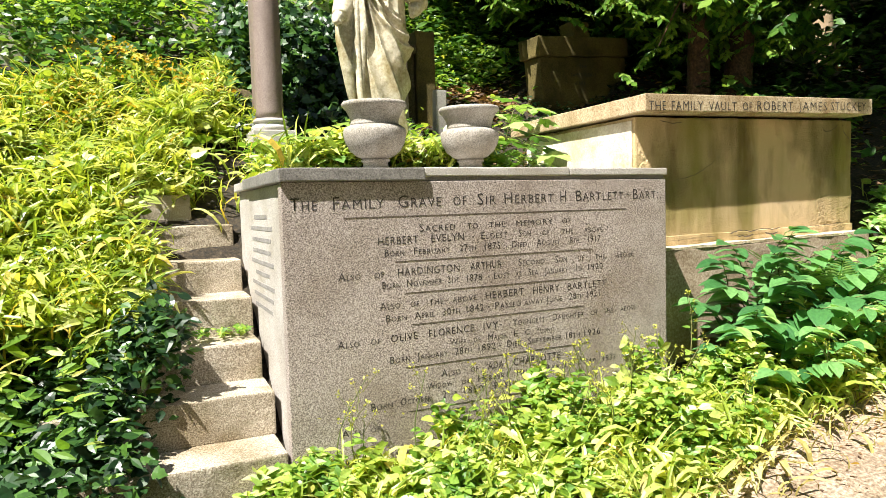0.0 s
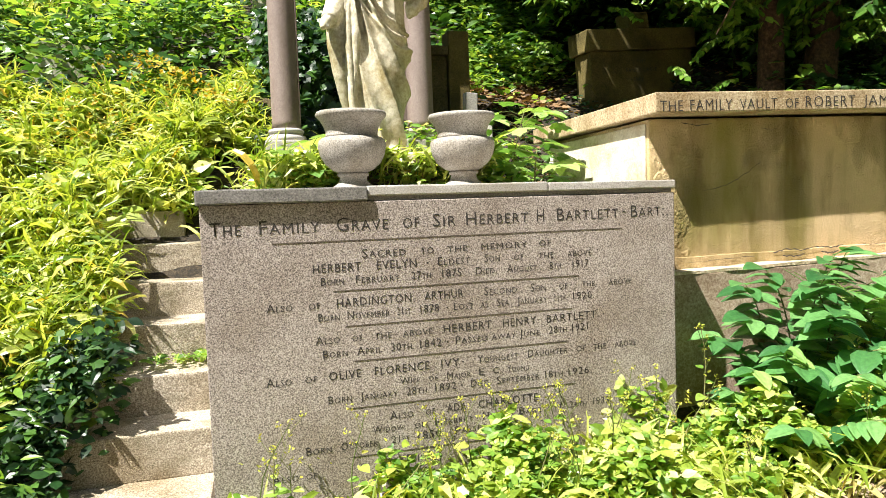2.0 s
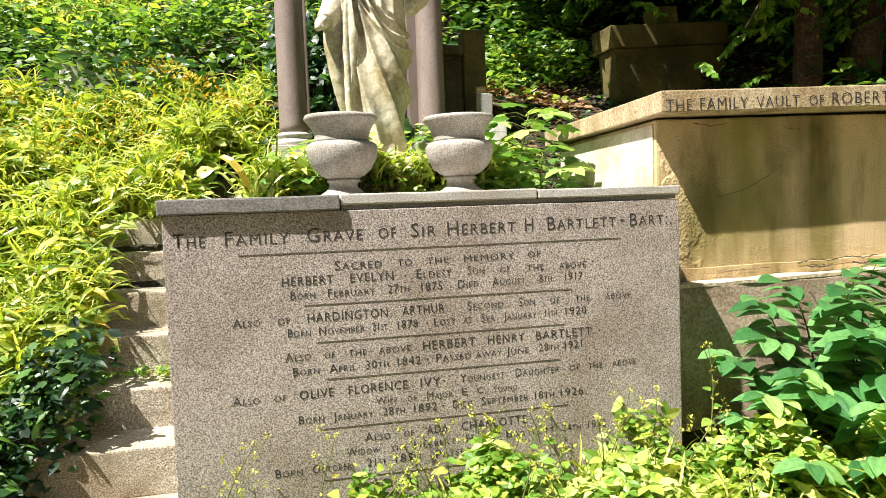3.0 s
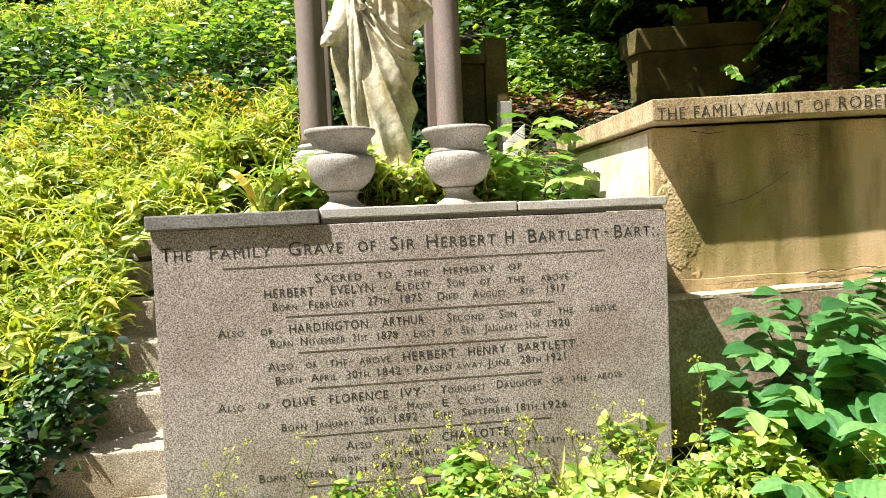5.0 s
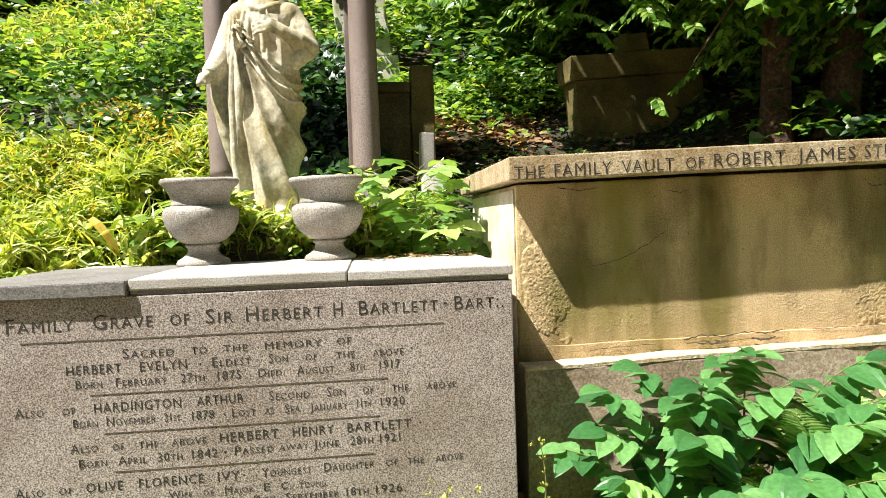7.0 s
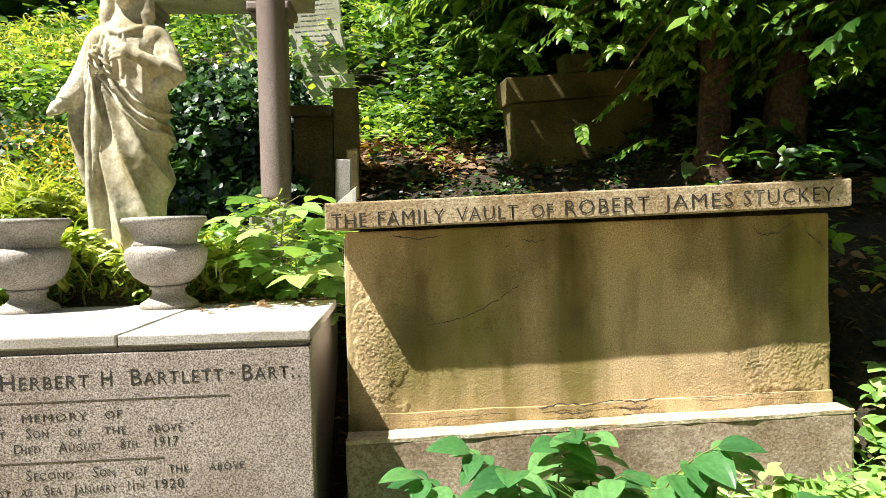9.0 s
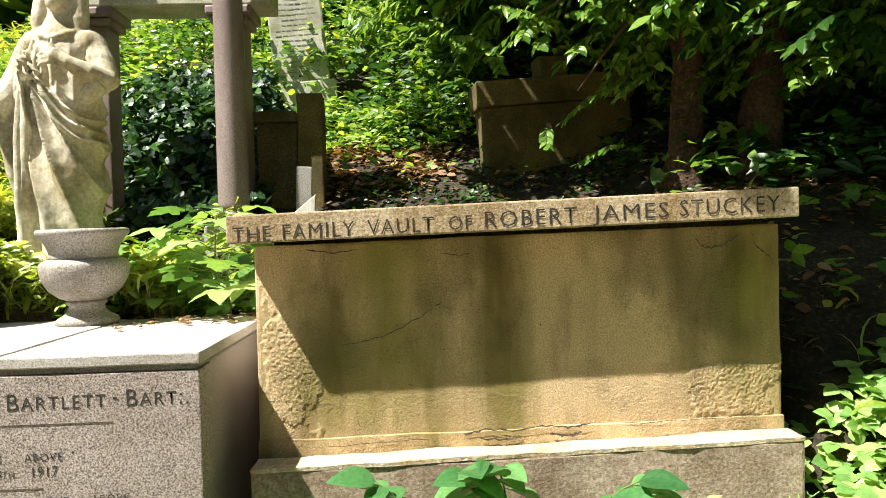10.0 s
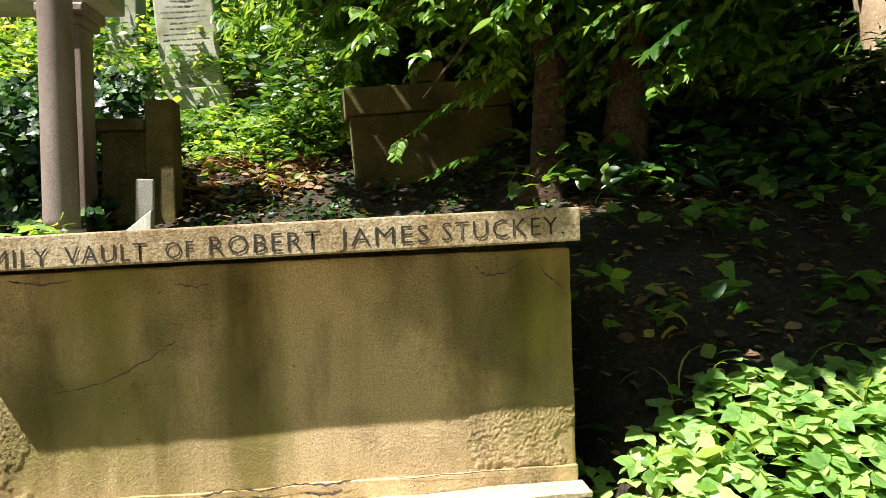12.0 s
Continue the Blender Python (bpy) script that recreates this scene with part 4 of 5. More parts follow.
# weeds along the front
foliage("weed_border", OVALS + 3 * TREFOILS + LANCE, area(13500, (0.30, 4.4), (1.3, 2.47), lambda x, y: (0.2 + 0.8 * clump(x, y, 5.0, 1)) * step01(0.0, 0.3, y + 0.08 * wavy(x, y, 2) - np.clip(1.38 + 0.16 * x, 1.35, 1.80))), lambda x, y: 0.03 + (0.02 + 0.27 * clump(x, y, 4.2) ** 1.8) * step01(1.45, 2.1, y) * (0.6 + 0.4 * step01(0.8, 1.6, x)), (0.018, 0.062), WEED, "dense fresh green weeds along the foot of the graves", "weeds", (0.0, 0.6), (-0.2, -0.4, 1), 0.5, 0.15)
foliage("weed_border_pale", OVALS + TREFOILS, area(3800, (0.30, 4.4), (1.3, 2.47), lambda x, y: step01(0.0, 0.3, y + 0.08 * wavy(x, y, 2) - np.clip(1.40 + 0.16 * x, 1.35, 1.80)) * clump(x, y, 3.6, 2)), lambda x, y: 0.05 + (0.04 + 0.26 * clump(x, y, 4.2) ** 1.8) * step01(1.45, 2.1, y) * (0.6 + 0.4 * step01(0.8, 1.6, x)), (0.022, 0.08), HERB, "pale sunlit leaves among the weeds", "weeds", (0.0, 0.6), (-0.2, -0.4, 1), 0.5, 0.5)
foliage("weed_grass", STRAPS, area(2200, (0.4, 4.2), (1.4, 2.40), lambda x, y: 1.0 * (y > np.clip(1.45 + 0.16 * x, 1.35, 1.85))), 0.04, (0.10, 0.30), GRASS, "long bent yellow-green grass blades", "grass", (0.0, 0.9), (0, -0.2, 1), 0.4, 0.0)
foliage("weed_florets", OVALS[:1], area(200, (0.6, 4.0), (1.6, 2.45), lambda x, y: clump(x, y, 4, 1)), lambda x, y: 0.26 + 0.14 * clump(x, y, 3.0), (0.010, 0.022), UMBEL, "tiny yellow flower heads on the weeds", "flowers", (0.0, 1.0), (0, 0, 1), 0.6, 0.7)
# pale ground leaves beside the vault
foliage("ground_elder", WIDE_TREFOILS, area(3600, (4.30, 8.0), (1.5, 3.2), lambda x, y: (1 - step01(2.75, 3.05, y + 0.08 * wavy(x, y, 4))) * (1 - 0.9 * step01(5.6, 7.2, x + 0.4 * wavy(x, y, 2))) * step01(1.55, 2.0, y + 0.12 * wavy(x, y, 3))), lambda x, y: 0.06 + 0.22 * clump(x, y, 2.4, 3) * (1 - 0.7 * step01(2.5, 2.9, y)), (0.05, 0.085), ELDER, "pale green ground elder leaves beside the vault", "weeds", (-0.1, 0.4), (-0.2, -0.4, 1), 0.35, 0.2)
foliage("shade_herbs", TREFOILS + IVIES, area(1000, (4.4, 8.5), (3.0, 5.5), lambda x, y: 0.15 + 0.85 * clump(x, y, 1.6, 3)), lambda x, y: 0.05 + 0.4 * clump(x, y, 2.4, 3), (0.05, 0.11), TREE_LEAF, "scattered dark herbs in the tree's shade", "weeds", (-0.1, 0.4), (-0.2, -0.4, 1), 0.4, 0.2)
# Added in the darkest leaf colour so the tree's shade reads near black.
foliage("shade_shrub", OVALS + LANCE, area(6500, (4.9, 10.5), (3.9, 7.5), lambda x, y: 0.25 + 0.75 * clump(x, y, 1.3, 2)), lambda x, y: 0.15 + 0.8 * clump(x, y, 1.2, 3) * step01(3.8, 5.2, y), (0.08, 0.17), IVY, "shrubs under the tree, coloured dark for its deep shade", "shrubs", (-0.5, 0.3), (-0.2, -0.5, 0.9), 0.5, 0.2)
foliage("plinth_elder", WIDE_TREFOILS, area(520, (3.78, 4.42), (2.15, 2.62)), lambda x, y: 0.20 + 0.20 * clump(x, y, 3.4, 1), (0.045, 0.08), ELDER, "pale green ground elder before the plinth", "weeds", (-0.1, 0.4), (-0.2, -0.4, 1), 0.35, 0.3)
# behind the urns
foliage("weed_bed", OVALS + LANCE, area(3600, (0.7, 2.40), (3.44, 4.8), lambda x, y: (0.3 + 0.7 * clump(x, y, 3, 1)) * (1 - 0.75 * (x > 1.75) * (y < 3.75))), lambda x, y: 0.06 + 0.22 * clump(x, y, 2.7, 2), (0.04, 0.09), WEED, "yellow-green weeds round the statue and columns", "weeds", (0.0, 0.6), (-0.2, -0.4, 1), 0.5, 0.15)
foliage("weed_bed_herbs", OVALS + TREFOILS, area(1500, (0.85, 1.95), (3.42, 3.72)), lambda x, y: 0.10 + 0.28 * clump(x, y, 3.1, 1), (0.03, 0.075), HERB, "pale herbs before the statue", "weeds", (0.0, 0.6), (-0.2, -0.4, 1), 0.5, 0.3)
foliage("weed_bed_grass", STRAPS, area(1600, (0.7, 1.9), (3.45, 4.3)), 0.12, (0.14, 0.34), GRASS, "thin yellow-green grass behind the urns", "grass", (0.3, 1.2), (0, -0.2, 1), 0.4, 0.0)
# shrubs and brambles on the hill
foliage("hill_ivy", IVIES + OVALS, area(17000, (-5.5, 2.2), (5.35, 9.5), lambda x, y: 0.35 + 0.65 * clump(x, y, 1.1, 1)), lambda x, y: (0.2 + 0.75 * clump(x, y, 0.9, 2) * step01(5.3, 6.8, y)) * sightline(x, y), (0.05, 0.12), SHRUB, "dark ivy and brambles over the slope", "shrubs", (-0.4, 0.3), (-0.2, -0.7, 0.8), 0.5, 0.25)
foliage("hill_bramble", OVALS + LANCE, area(9500, (-6.0, 2.6), (6.2, 11.0), lambda x, y: clump(x, y, 1.0, 4) ** 1.5), lambda x, y: (0.45 + 0.7 * clump(x, y, 1.1, 5)) * sightline(x, y), (0.06, 0.14), WEED, "sunlit yellow-green brambles on the slope", "shrubs", (-0.2, 0.4), (-0.2, -0.5, 1), 0.5, 0.4)
foliage("hill_grass", STRAPS, area(3500, (-6.0, -0.8), (8.0, 10.0)), lambda x, y: 0.5 + 0.3 * clump(x, y, 1.0), (0.2, 0.4), GRASS, "bright grassy mound high on the slope", "grass", (0.0, 0.8), (0, -0.2, 1), 0.4, 0.4)
foliage("hill_shrub", LANCE + OVALS, area(15000, (2.2, 12.0), (6.2, 11.0), lambda x, y: 0.3 + 0.7 * clump(x, y, 1.2, 1)), lambda x, y: (0.2 + 1.5 * clump(x, y, 0.8, 3) * step01(6.2, 8, y)) * sightline(x, y), (0.08, 0.18), SHRUB, "dark green laurel shrubs behind the graves", "shrubs", (-0.4, 0.3), (-0.3, -0.5, 0.9), 0.5, 0.2)
foliage("litter_herbs", OVALS + LANCE, area(1100, (2.2, 3.6), (5.2, 7.2), lambda x, y: 0.1 + 0.9 * step01(5.6, 6.5, y)), lambda x, y: 0.08 + 0.2 * clump(x, y, 2), (0.05, 0.11), WEED, "low bright herbs on the leafy bank", "weeds", (0.0, 0.6), (-0.2, -0.5, 1), 0.5, 0.1)
foliage("bank_shrub", OVALS + LANCE, area(3400, (2.15, 3.75), (5.9, 7.8), lambda x, y: (0.25 + 0.75 * clump(x, y, 2.2, 4)) * (0.25 + 0.75 * step01(5.9, 6.6, y)) * (1 - 0.9 * (x < 2.45) * (y < 7.4))), lambda x, y: (0.10 + 0.70 * clump(x, y, 1.7, 1) * step01(6.0, 7.0, y)) * (1 - 0.85 * (x < 2.75)), (0.05, 0.12), SHRUB, "sunlit green undergrowth on the bank", "shrubs", (-0.3, 0.4), (-0.3, -0.5, 1), 0.5, 0.2)
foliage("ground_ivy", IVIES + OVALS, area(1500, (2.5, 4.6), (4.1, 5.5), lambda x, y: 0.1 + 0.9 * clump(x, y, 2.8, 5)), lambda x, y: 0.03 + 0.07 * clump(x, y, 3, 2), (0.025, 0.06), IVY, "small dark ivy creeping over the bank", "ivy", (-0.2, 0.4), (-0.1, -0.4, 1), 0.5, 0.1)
foliage("step_weeds", TREFOILS + LANCE, area(70, (0.08, 0.46), (3.10, 3.23), lambda x, y: 0.2 + 0.8 * (x > 0.25)), 0.05, (0.02, 0.055), WEED, "small weeds rooted in the joint of the steps", "weeds", (0.0, 0.7), (-0.1, -0.4, 1), 0.5, 0.2, lift=lambda x, y: 0.908 - ground_z(x, y))
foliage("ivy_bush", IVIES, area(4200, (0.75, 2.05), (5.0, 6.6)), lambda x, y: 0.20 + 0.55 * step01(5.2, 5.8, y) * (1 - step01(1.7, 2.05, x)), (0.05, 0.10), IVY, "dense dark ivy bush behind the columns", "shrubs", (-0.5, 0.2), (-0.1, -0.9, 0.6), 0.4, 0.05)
foliage("coping_litter", OVALS, area(90, (1.85, 2.36), (2.95, 3.40), lambda x, y: step01(2.95, 3.3, y)), 0.006, (0.018, 0.05), LITTER, "dry leaf scraps on the coping", "leaves", (-0.1, 0.2), (0, 0, 1), 0.25, 0.5, lift=lambda x, y: 1.652 - ground_z(x, y))
# verges of the path
def verge(x, y):
    """Thick near the banks, thinning out to bare soil."""
    left = (x < -0.5) * step01(1.35, 1.9, y + 0.1 * wavy(x, y, 2)) * (1 - step01(-1.5, -0.5, x) * (y > 2.0))
    right = (x > 4.6) * step01(1.7, 2.1, y + 0.1 * wavy(x, y, 2)) * (1 - step01(2.6, 3.4, y))
    near = 1 - step01(-1.7, -1.2, y + 0.15 * wavy(x, y, 2))
    return np.clip(left + right + near, 0, 1) * (0.25 + 0.75 * clump(x, y, 1.7, 2))


foliage("verge_weeds", OVALS + LANCE, area(7000, (-7, 9), (-4.5, 3.6), verge), lambda x, y: 0.05 + 0.16 * clump(x, y, 2.0), (0.04, 0.10), WEED, "low green weeds on the path verges", "weeds", (0.0, 0.6), (-0.1, -0.2, 1), 0.5, 0.1)
foliage("verge_grass", STRAPS, area(5000, (-7, 9), (-4.5, 3.6), verge), 0.03, (0.10, 0.28), GRASS, "tufts of grass on the path verges", "grass", (0.1, 0.9), (0, 0, 1), 0.4, 0.0)
# fallen leaves
foliage("leaf_litter", OVALS, area(6500, (2.0, 8.0), (2.8, 7.0)), 0.02, (0.03, 0.085), LITTER, "brown and yellow fallen leaves on the bank", "leaves", (-0.2, 0.3), (0, -0.2, 1), 0.35, 0.2)
foliage("bank_litter", OVALS, area(1500, (2.3, 3.3), (5.3, 6.3), lambda x, y: 0.15 + 0.85 * clump(x, y, 3.0, 2)), 0.03, (0.04, 0.10), LITTER, "sunlit brown leaf litter on the bank", "leaves", (-0.2, 0.4), (-0.1, -0.3, 1), 0.4, 0.2)
foliage("dry_grass", STRAPS, area(320, (0.6, 4.4), (1.2, 2.1), lambda x, y: np.exp(-((y - np.clip(1.40 + 0.16 * x, 1.35, 1.82)) / 0.13) ** 2)), 0.015, (0.08, 0.24), DRY, "dry bent grass along the path edge", "grass", (-0.05, 0.35), (0, -0.2, 1), 0.4, 0.0)
foliage("path_litter", OVALS, area(2600, (-1.0, 5.0), (0.6, 2.1), lambda x, y: 0.06 + 0.94 * step01(1.05, 1.5, y - 0.1 * np.clip(x, 0, 4))), 0.010, (0.010, 0.035), LITTER, "dry leaf scraps along the path edge", "leaves", (-0.1, 0.2), (0, 0, 1), 0.3, 0.5)


# woods that close the view, and added ones that block skylight
def woods(name, n, x, y, z0, z1, size, label, material):
    px, py = rng.uniform(*x, n), rng.uniform(*y, n)
    pz = ground_z(px, py) + z0 + (z1 - z0) * rng.random(n)
    pos = np.stack([px, py, pz], -1)
    pos = pos[np.sin(pos[:, 0] * 1.3 + pos[:, 2]) + np.sin(pos[:, 2] * 1.7 + pos[:, 1]) > -1.3]
    m = len(pos)
    me = leaf_mesh(OVALS, pos, heading(m, (-0.6, 0.2)), leaning(m, (0, -0.5, 0.7), 0.5), rng.uniform(*size, m))
    return tagged(part(name, me, material), label, "trees", kind="stuff")


woods("woodland", 27000, (-12, 17), (11.3, 15.0), 0.0, 8.0, (0.35, 0.7), "deep green woodland closing the hillside", SHRUB)
# Added beside and across the path, mostly out of view, to deepen shadows.
woods("woodland", 8000, (9.0, 12.0), (-8.0, 12.0), 0.0, 7.0, (0.3, 0.6), "deep green woodland added beside the path to cut skylight", TREE_LEAF)
woods("woodland", 8000, (-13.0, -9.0), (-8.0, 12.0), 0.0, 13.0, (0.3, 0.6), "deep green woodland added beside the path to cut skylight", TREE_LEAF)
woods("woodland", 15000, (-10, 14), (-9.0, -6.0), 0.0, 13.0, (0.3, 0.6), "unseen deep green woodland added across the path to cut skylight", TREE_LEAF)

# ---- the overhanging tree ----
tree = thing("overhanging_tree", pose(0, 0, 0), "dark leafy tree with reddish trunks overhanging the vaults", "tree")


def trunk(name, pts, rad, parent, bark=BARK):
    v, e, f = tube(pts, rad, 14)
    v = [tuple(Vector(p) + noise.noise_vector(Vector(p) * 5) * min(0.03, rad[0] * 0.2)) for p in v]
    return part(name, (v, e, f), bark, parent, smooth=True)


trunk("trunk", [(4.52, 4.50, 1.7), (4.60, 4.48, 2.05), (4.66, 4.46, 2.4), (4.70, 4.5, 3.0), (4.6, 4.7, 4.2), (4.5, 5.0, 5.2)], [0.30, 0.19, 0.11, 0.09, 0.08, 0.05], tree)
trunk("trunk", [(5.06, 4.42, 1.7), (5.06, 4.42, 2.05), (5.08, 4.42, 2.5), (5.15, 4.4, 3.1), (5.5, 4.5, 4.2), (6.0, 4.9, 5.2)], [0.30, 0.20, 0.13, 0.10, 0.09, 0.05], tree)
pale_tree = thing("pale_barked_tree", pose(0, 0, 0), "pale sunlit tree trunk with flaking bark", "tree")
trunk("trunk", [(7.46, 5.25, 2.4), (7.44, 5.25, 3.0), (7.38, 5.25, 3.4), (7.32, 5.25, 3.9), (7.2, 5.4, 6.2)], [0.24, 0.18, 0.165, 0.16, 0.12], pale_tree, PALE_BARK)
trunk("limb", [(7.32, 5.28, 3.85), (7.7, 5.4, 4.8), (8.2, 5.6, 5.8)], [0.10, 0.08, 0.04], pale_tree, PALE_BARK)
BOUGHS = [((4.66, 4.6, 3.9), (4.2, 4.5, 3.55), (3.75, 4.35, 3.2)), ((4.7, 4.5, 3.6), (4.3, 4.3, 3.2), (3.95, 4.2, 2.75)), ((5.4, 4.4, 4.0), (5.0, 4.2, 3.6), (4.5, 4.1, 3.25)),
         ((4.6, 4.8, 4.3), (3.9, 5.1, 3.95), (3.2, 5.4, 3.5)), ((4.6, 4.8, 4.4), (3.4, 5.3, 4.2), (2.5, 5.5, 3.9)), ((5.5, 4.5, 4.2), (5.6, 4.2, 3.7), (5.5, 4.0, 3.3)), ((5.6, 4.5, 4.2), (6.3, 4.4, 3.8), (6.6, 4.3, 3.3)), ((7.9, 6.1, 4.0), (7.4, 5.6, 3.7), (6.9, 5.3, 3.3))]
for a in BOUGHS:
    trunk("limb", a, [0.016, 0.010, 0.004], tree)


def spray(tip, root, n, size):
    """Leaves in two ranks along a drooping twig from root to tip."""
    s = np.linspace(0.15, 1.0, n)[:, None]
    root, tip = np.array(root), np.array(tip)
    pos = root + (tip - root) * s
    pos[:, 2] += 0.10 * np.sin(math.pi * s[:, 0]) * np.linalg.norm(tip - root)
    d = unit(tip - root)
    side = unit(np.cross(d, (0, 0, 1)))
    sg = np.where(np.arange(n) % 2 == 0, 1.0, -1.0)[:, None]
    f = d * 0.75 + side * sg * rng.uniform(0.5, 0.9, (n, 1)) + np.array((0, 0, -1)) * rng.uniform(0.1, 0.6, (n, 1))
    f[-1] = d
    return pos, f, rng.uniform(0.75, 1.15, n) * size


def sprays(name, spots, reach, n, size, templates, material, label):
    ps, fs, ss, tw = [], [], [], []
    for x, y, z in spots:
        a = rng.uniform(math.pi * 0.75, math.pi * 1.75)
        ln = rng.uniform(0.6, 1.2) * reach
        root = (x - math.cos(a) * ln, y - math.sin(a) * ln, z + ln * rng.uniform(0.25, 0.7))
        p, f, s = spray((x, y, z), root, n, size)
        ps.append(p), fs.append(f), ss.append(s)
        tw.append(tube([tuple(q) for q in p[::3]], [0.002] * len(p[::3]), 4))
    pos = np.concatenate(ps)
    part(name, leaf_mesh(templates, pos, np.concatenate(fs), leaning(len(pos), (-0.3, -0.4, 1), 0.3), np.concatenate(ss)), material, tree, label)["kind"] = "stuff"
    part("twig_mass", joined(tw), BARK, tree, "thin twigs")["kind"] = "stuff"


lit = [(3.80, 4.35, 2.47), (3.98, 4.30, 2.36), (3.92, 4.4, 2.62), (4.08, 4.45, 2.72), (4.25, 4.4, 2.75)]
sprays("hanging_leaves", lit, 0.42, 21, 0.075, OVALS, SUNLIT_LEAF, "drooping leaves in a sunlit tint")
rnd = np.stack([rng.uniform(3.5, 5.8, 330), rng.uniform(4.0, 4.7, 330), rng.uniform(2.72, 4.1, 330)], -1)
sprays("crown_fringe", rnd[rnd[:, 2] > 2.98 - 0.20 * (rnd[:, 0] - 3.5)].tolist(), 0.5, 22, 0.085, OVALS + LANCE, SUNLIT_LEAF, "drooping fringe of leaves")
rnd = np.stack([rng.uniform(4.6, 8.8, 230), rng.uniform(4.0, 6.3, 230), rng.uniform(2.45, 4.0, 230)], -1)
rnd = rnd[rnd[:, 0] < 3.35 + 0.74 * (rnd[:, 1] - 0.82)]
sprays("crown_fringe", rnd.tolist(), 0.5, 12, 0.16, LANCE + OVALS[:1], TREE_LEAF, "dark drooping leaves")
rnd = np.stack([rng.uniform(2.35, 3.6, 80), rng.uniform(5.2, 6.2, 80), rng.uniform(2.9, 4.2, 80)], -1)
rnd = rnd[rnd[:, 2] > 3.95 - 1.05 * (rnd[:, 0] - 2.3)]
sprays("crown_fringe", rnd.tolist(), 0.45, 14, 0.14, LANCE, SUNLIT_LEAF, "long glossy hanging leaves")


rnd = np.stack([rng.uniform(4.2, 6.0, 90), rng.uniform(3.95, 4.25, 90), rng.uniform(2.62, 3.4, 90)], -1)
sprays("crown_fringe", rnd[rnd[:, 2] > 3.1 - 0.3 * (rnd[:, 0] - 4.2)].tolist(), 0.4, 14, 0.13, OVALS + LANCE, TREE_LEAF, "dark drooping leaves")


FLECKS = rng.uniform((4.9, 2.2), (9.5, 7.5), (40, 2))


def crown(n, x, y, z, size):
    """Leaves of the canopy, with openings that let sunbeams down to the bank, the hanging sprays and the far trunk."""
    pos = np.stack([rng.uniform(*x, n), rng.uniform(*y, n), rng.uniform(*z, n)], -1)
    qx = pos[:, 0] - SUN_DIR.x / SUN_DIR.z * (pos[:, 2] - 3.2)
    qy = pos[:, 1] - SUN_DIR.y / SUN_DIR.z * (pos[:, 2] - 3.2)
    edge = 3.66 + 0.07 * np.sin(6 * qy) + 1.7 * step01(3.60, 3.70, qy) * (1 - step01(4.70, 4.80, qy)) - 1.05 * step01(4.75, 4.90, qy) + 1.15 * step01(5.0, 5.2, qy)
    keep = (qx > edge) & (qy > 2.52 + 0.08 * np.sin(5 * qx)) & (np.hypot(qx - 7.48, qy - 5.30) > 0.5)
    for fx, fy in FLECKS:
        keep &= np.hypot(qx - fx, qy - fy) > 0.10
    pos = pos[keep]
    m = len(pos)
    part("crown", leaf_mesh(OVALS, pos, heading(m, (-0.5, 0.2)), leaning(m, (0, 0, 1), 0.4), rng.uniform(*size, m)), TREE_LEAF, tree, "dense dark leaf canopy")["kind"] = "stuff"


crown(34000, (2.2, 11.5), (1.2, 11.5), (4.15, 5.6), (0.18, 0.34))
for bx, by, bz in ((5.0, 5.6, 5.4), (7.0, 6.5, 5.6), (9.0, 6.0, 5.6)):
    trunk("limb", [(5.2, 4.6, 4.3), (0.5 * (5.2 + bx), 0.5 * (4.6 + by), 5.0), (bx, by, bz)], [0.06, 0.05, 0.02], tree)


# ---- single plants ----
def mesh_of(name, vf, material):
    me = bpy.data.meshes.new(name)
    me.from_pydata(vf[0].tolist() if hasattr(vf[0], "tolist") else vf[0], [], vf[-1])
    me.materials.append(material)
    return me


def pleated(w=0.42, n=7):
    """A broad pointed leaf with pleats along it."""
    v, f = [], []
    cols = 7
    for i in range(n + 1):
        s = i / n
        h = w * 0.5 * math.sin(math.pi * min(1, s ** 0.75)) ** 0.8 if 0 < i < n else 0.002
        for j in range(cols):
            u = j / (cols - 1) * 2 - 1
            v.append((s, u * h, -0.30 * s * s + 0.10 * abs(u) * h * 2 + (0.016 if j % 2 else 0) * (h / (w / 2))))
    for i in range(n):
        for j in range(cols - 1):
            a = i * cols + j
            f.append((a, a + 1, a + cols + 1, a + cols))
    return v, f


LEAF_PLEATED = [mesh_of("leaf", pleated(0.60), BROAD), mesh_of("leaf", pleated(0.72), BROAD)]
LEAF_PLEATED_PALE = [mesh_of("leaf", pleated(0.58), ELDER), mesh_of("leaf", pleated(0.50), BROAD)]
v6, f6 = leaf_trefoil()
v7, f7 = leaf_lobed()
LEAF_LOBED = [mesh_of("leaf", (v6, f6), ELDER), mesh_of("leaf", pleated(0.62), WEED)]
LEAF_PALMATE = [mesh_of("leaf", (v7, f7), ELDER), mesh_of("leaf", (v7 * np.array((1, 1.15, 0.7)), f7), SUNLIT_LEAF), mesh_of("leaf", (v6, f6), ELDER)]


def put_leaf(me, parent, at, fwd, nrm, size):
    f = Vector(fwd).normalized()
    z = (Vector(nrm) - f * f.dot(Vector(nrm))).normalized()
    y = z.cross(f)
    ob = new("leaf", me)
    ob.parent = parent
    ob.matrix_basis = Matrix(((f.x * size, y.x * size, z.x * size, at[0]), (f.y * size, y.y * size, z.y * size, at[1]), (f.z * size, y.z * size, z.z * size, at[2]), (0, 0, 0, 1)))
    return ob


